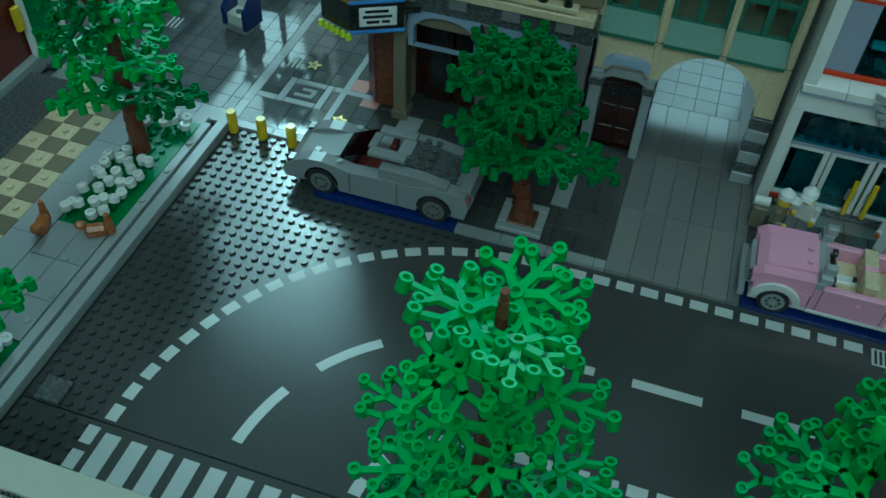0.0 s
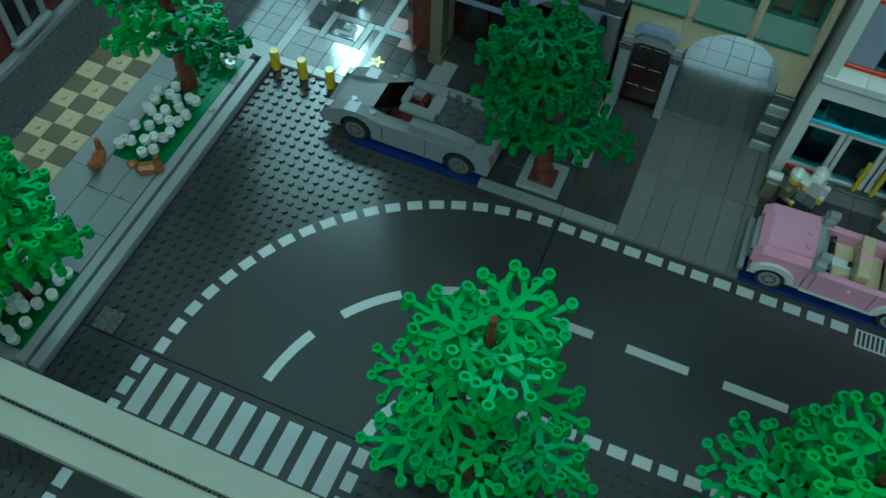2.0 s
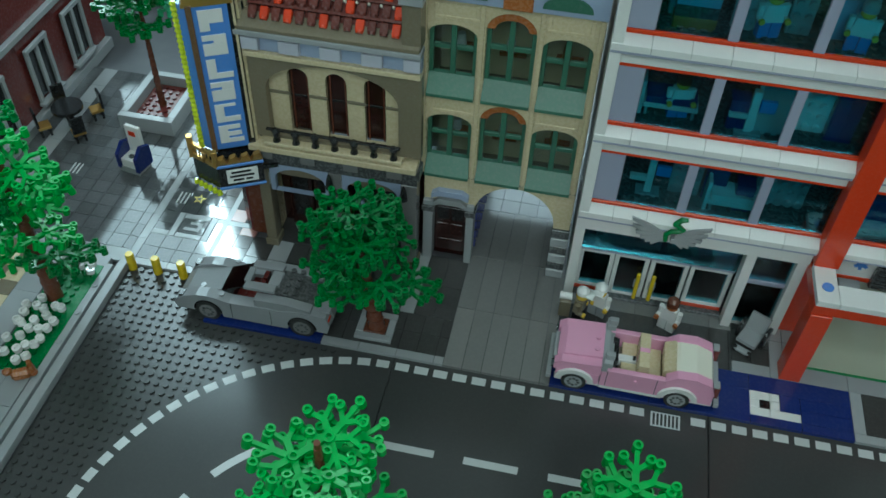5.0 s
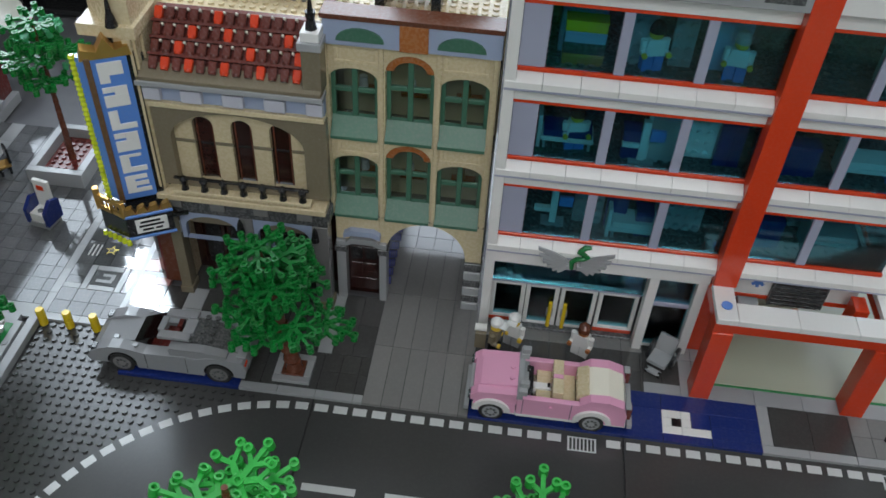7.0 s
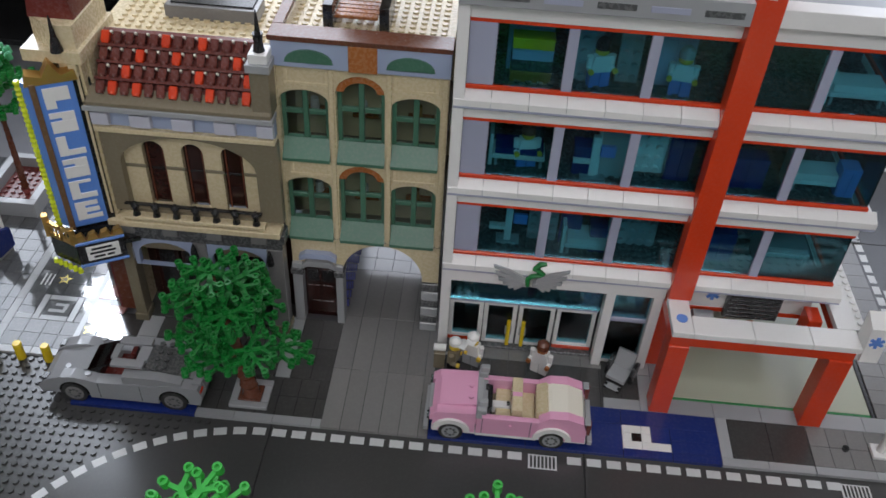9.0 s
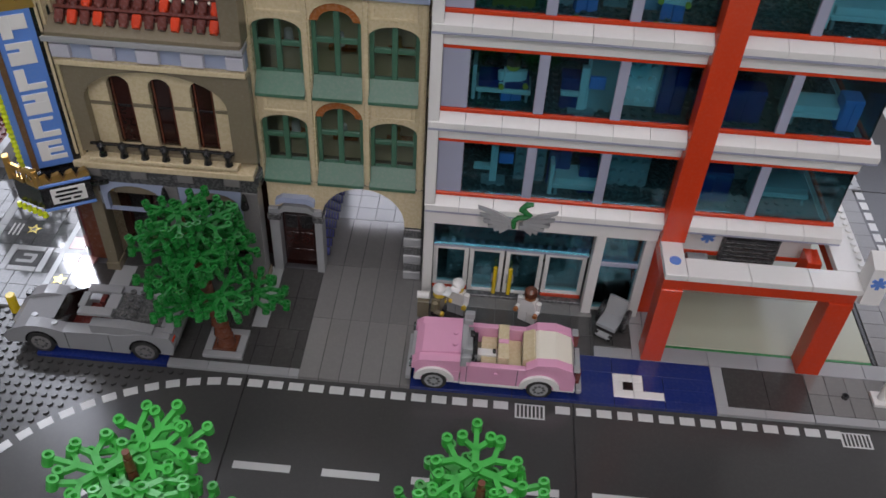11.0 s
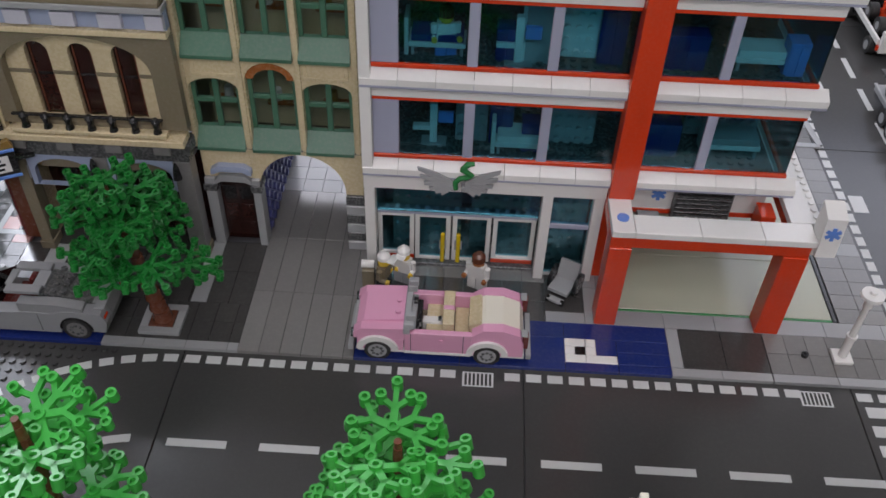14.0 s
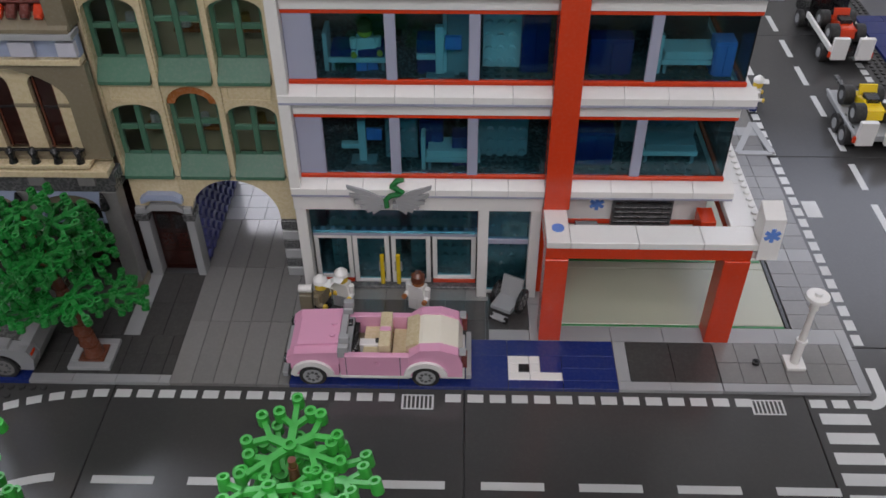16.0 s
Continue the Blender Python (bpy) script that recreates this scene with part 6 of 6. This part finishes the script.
for x, y, turn in ((-39.4, -18.3, 20), (-34.9, -17.3, -60)):
    bm = bmesh.new()
    cbox(bm, -0.5, -1.0, 0, 0.5, 0.9, 1.2, c=0.3)
    cbox(bm, -0.38, -1.6, 0.9, 0.38, -0.7, 1.7, c=0.25)
    cyl(bm, 0.0, 1.0, 0.3, 2.2, 0.42, 10, 0.22)
    ob = new("toy_figurine", smooth(mesh("toy_figurine", bm, ORANGE)))
    ob.matrix_world = pose(x * S, y * S, 1.1 * S, 0, 0, turn)
    tagged(ob, "small plain reddish brown figurine on the garden strip", "figurine", "garden figurines")

kiosk = thing("street_kiosk", -37.4, 11.6, 0.4, "blue and white toy street kiosk with a slanted panel", "kiosk")
part("base", box(-38.8, 10.4, 0.4, -36.0, 12.8, 1.2), LIGHT, kiosk)
part("tray", box(-38.45, 10.5, 1.2, -36.35, 12.4, 2.4), WHITE, kiosk)
part("dial", cyl(bmesh.new(), -37.4, 11.3, 2.4, 2.55, 0.35, 12), DARK, kiosk, "", True)
for x in (-39.0, -36.3):
    part("side_panel", prism(bmesh.new(), [(10.3, 1.0), (10.3, 3.0), (11.6, 4.2), (13.0, 3.6), (13.0, 1.0)], x, x + 0.5, "x"), BLUE, kiosk)
part("back_panel", box(-38.5, 12.4, 2.2, -36.4, 12.9, 6.2), WHITE, kiosk)
part("mark", box(-38.0, 12.3, 4.8, -37.0, 12.4, 5.5), RED, kiosk)
kiosk.location += Vector((-1.0, 3.6, 0)) * S
kiosk.rotation_euler = (0, 0, radians(-12))

pl = thing("planter", -41.5, 25, 0.4, "pale grey rectangular planter with dark red studs", "planter")
for a in ((-45.2, 19.8, -37.8, 20.8), (-45.2, 29.2, -37.8, 30.2), (-45.2, 20.8, -44.2, 29.2), (-38.8, 20.8, -37.8, 29.2)):
    part("wall", box(*a[:2], 0.4, *a[2:], 2.6), LIGHT, pl)
soil = part("soil_plate", box(-44.2, 20.8, 0.4, -38.8, 29.2, 1.2), DRED, pl)
part("studs", stud_field(bmesh.new(), [(-44 + i, 21 + j) for i in range(5) for j in range(8)], 1.2), DRED, soil, kind="stuff")
pl.location += Vector((1.4, 2.2, 0)) * S

# house across the pedestrian street
lh = thing("corner_shop", -56, 5, 0, "dark red toy house front with white windows", "building")
part("wall", box(-58, -40, 0, -54.6, 40, 26), DRED, lh)
part("plinth", box(-54.6, -40, 0, -53.6, 40, 1.6), LIGHT, lh)
for y in (-30, -20, -10, 12, 22, 31):
    w = part("window", box(-54.6, y, 3.0, -54.3, y + 4.4, 10.0), BLACK, lh)
    for a in ((y - 0.3, 2.8, y + 0.3, 10.2), (y + 4.1, 2.8, y + 4.7, 10.2), (y + 1.9, 3.0, y + 2.5, 10.0)):
        part("frame", box(-54.3, a[0], a[1], -53.9, a[2], a[3]), LIGHT, w)
    part("frame", box(-54.3, y - 0.3, 10.0, -53.8, y + 4.7, 10.6), LIGHT, w)
    part("window_sill", box(-54.3, y - 0.5, 2.3, -53.4, y + 4.9, 2.8), LIGHT, w)
part("string_course", box(-54.6, -40, 12.4, -53.8, 40, 13.2), LIGHT, lh)
dr = part("shop_door", box(-54.6, 2.0, 0.5, -54.2, 6.0, 9.6), GRASS, lh, "green door")
part("frame", box(-54.3, 1.4, 0.5, -53.8, 2.0, 10.2), WHITE, dr)
part("frame", box(-54.3, 6.0, 0.5, -53.8, 6.6, 10.2), WHITE, dr)
part("ornament", box(-54.2, 0.4, 5.0, -53.7, 1.2, 7.5), YELLOW, lh)

# things far up the pedestrian street
# Table and chairs are put in place of dark clutter with gold bits.
tb = thing("cafe_table", -50, 21, 0.4, "round black toy table on a stand, filling in for dark clutter", "table")
part("top", cyl(bmesh.new(), -50, 21, 3.2, 3.6, 2.0, 18), BLACK, tb, "", True)
part("stand", cyl(bmesh.new(), -50, 21, 0.4, 3.2, 0.5, 10), BLACK, tb)
for k in range(4):
    a = radians(45 + 90 * k)
    c = thing("cafe_chair", -50 + 3.4 * math.cos(a), 21 + 3.4 * math.sin(a), 0.4, "black toy chair with a gold seat, filling in for dark clutter", "chair", "cafe chairs", local=True, turn=45 + 90 * k)
    part("seat", box(-0.8, -0.8, 1.2, 0.8, 0.8, 1.6), GOLD, c)
    part("back", box(0.6, -0.8, 1.6, 0.9, 0.8, 4.0), BLACK, c)
    for i in (-0.7, 0.4):
        for j in (-0.7, 0.4):
            part("leg", box(i, j, 0, i + 0.3, j + 0.3, 1.2), BLACK, c)
ps = thing("parasol", -60, 46, 0.4, "cream round toy parasol", "parasol")
part("canopy", cyl(cyl(bmesh.new(), -60, 46, 10, 11, 6, 24, 3.5), -60, 46, 11, 12, 2.4, 20, 1.8), CREAM, ps, "", True)
part("pole", cyl(bmesh.new(), -60, 46, 0.4, 10, 0.4, 10), WHITE, ps)
rk = thing("dark_rack", -62, 70, 0.2, "black shelf rack beyond the town", "shelf")
for k in range(3):
    part("shelf", box(-90, 64, 0.2 + 12 * k, -24, 80, 1.2 + 12 * k), BLACK, rk)
for x in (-89, -66, -44, -25):
    part("upright", box(x, 64, 0.2, x + 1, 65, 36), DARK, rk)
part("back_panel", box(-90, 80, 0, -24, 81, 40), BLACK, rk)

# parasol table on the tan roof
rt = thing("roof_parasol", 9.0, 19.0, 35.0, "cream round parasol over a wooden roof bench", "parasol")
part("canopy", cyl(cyl(bmesh.new(), 9, 19, 40.4, 41.2, 5.2, 26, 4.4), 9, 19, 41.2, 42.2, 4.4, 26, 1.0), CREAM, rt, "", True)
part("pole", cyl(bmesh.new(), 9, 19, 35, 40.4, 0.4, 10), WHITE, rt)
rb = thing("roof_bench", 6.4, 14.5, 35.0, "brown wooden toy bench with black arm rests", "bench")
for k in range(5):
    part("slat", box(4.4, 13.0 + 0.8 * k, 36.2, 8.4, 13.7 + 0.8 * k, 36.5), ORANGE, rb)
for x in (3.4, 8.6):
    part("arm_rest", box(x, 12.6, 35.0, x + 0.9, 17.0, 37.6), BLACK, rb)

# near edge: cream beam with a toothed joint, raised over the road
bm_ = thing("cream_beam", -20, -41.5, 0, "cream plastic beam with a toothed joint, above the road", "beam")
part("upper_strip", box(-90, -41.35, 7.2, 30, -39.1, 8.0), CREAM, bm_)
part("lower_strip", box(-90, -43.5, 6.7, 30, -41.55, 7.7), CREAM, bm_)
tj = bmesh.new()
for k in range(260):
    cbox(tj, -70 + 0.36 * k, -41.56, 7.3, -69.82 + 0.36 * k, -41.33, 7.78, c=0.02)
part("toothed_joint", tj, DARK, bm_, kind="stuff")
for x in (-88, 28):
    part("support", box(x, -43, 0, x + 2, -40, 6.7), CREAM, bm_)

# green-roofed house on the near side of the road
nh = thing("near_house", 50, -37, 0, "pale green roofed toy house with small white roof ornaments", "building")
part("wall", box(36.3, -45, 0.02, 64, -30.3, 17.3), TAN, nh)
rf_ = part("roof", box(35.8, -45.4, 17.3, 64.4, -29.9, 18.2), PALEG, nh, "pale green roof plate")
part("studs", stud_field(bmesh.new(), [(36.4 + 1.6 * i, -31.0 + 0.35) for i in range(18)], 18.2), PALEG, rf_, kind="stuff")
part("roof_hatch", box(36.1, -33.6, 18.2, 38.0, -31.4, 18.5), DEEPRED, nh)
for x in (37.0, 46.2, 55.3):
    og = part("ornament", box(x - 0.75, -30.7, 18.2, x + 0.75, -30.1, 18.95), CREAMTOP, nh, "white block ornament")
    part("knob", box(x - 0.25, -30.65, 18.96, x + 0.25, -30.15, 19.7), CREAMTOP, og)
for x in (44.6, 53.4):
    part("gable_ornament", prism(bmesh.new(), [(x - 1.7, 18.2), (x, 19.3), (x + 0.35, 19.0), (x + 0.9, 18.2)], -30.7, -30.1, "y"), CREAMTOP, nh, "white gable ornament")
for x in (39.0, 46.0, 53.0):
    w = part("window", box(x, -30.34, 6.0, x + 3.4, -30.2, 12.0), BLACK, nh)
    part("window_frame", box(x - 0.3, -30.4, 12.0, x + 3.7, -30.0, 12.5), WHITE, w)
    part("window_sill", box(x - 0.3, -30.4, 5.4, x + 3.7, -29.9, 5.98), WHITE, w)
nh.location.y -= 0.7 * S
figure(69.6, 43.0, 0.2, 80, (BLUE, WHITE, SKIN, WHITE), "toy figure in white and blue beside the far kerb")
af = thing("a_frame", 68.8, 35, 0.2, "pale grey triangular frame lying beside the far kerb", "marking")
for n_, (p, q) in enumerate((((66.6, 32.2), (70.8, 32.2)), ((66.6, 32.2), (70.0, 39.0)), ((70.8, 32.2), (70.0, 39.0)))):
    d = Vector((q[0] - p[0], q[1] - p[1])).normalized() * 0.4
    n = Vector((-d.y, d.x))
    part("bar", prism(bmesh.new(), [(p[0] + n.x, p[1] + n.y), (q[0] + n.x, q[1] + n.y), (q[0] - n.x, q[1] - n.y), (p[0] - n.x, p[1] - n.y)], 0.21 + 0.02 * n_, 0.44 + 0.03 * n_, "z"), LIGHT, af)
af.location.x += EAST
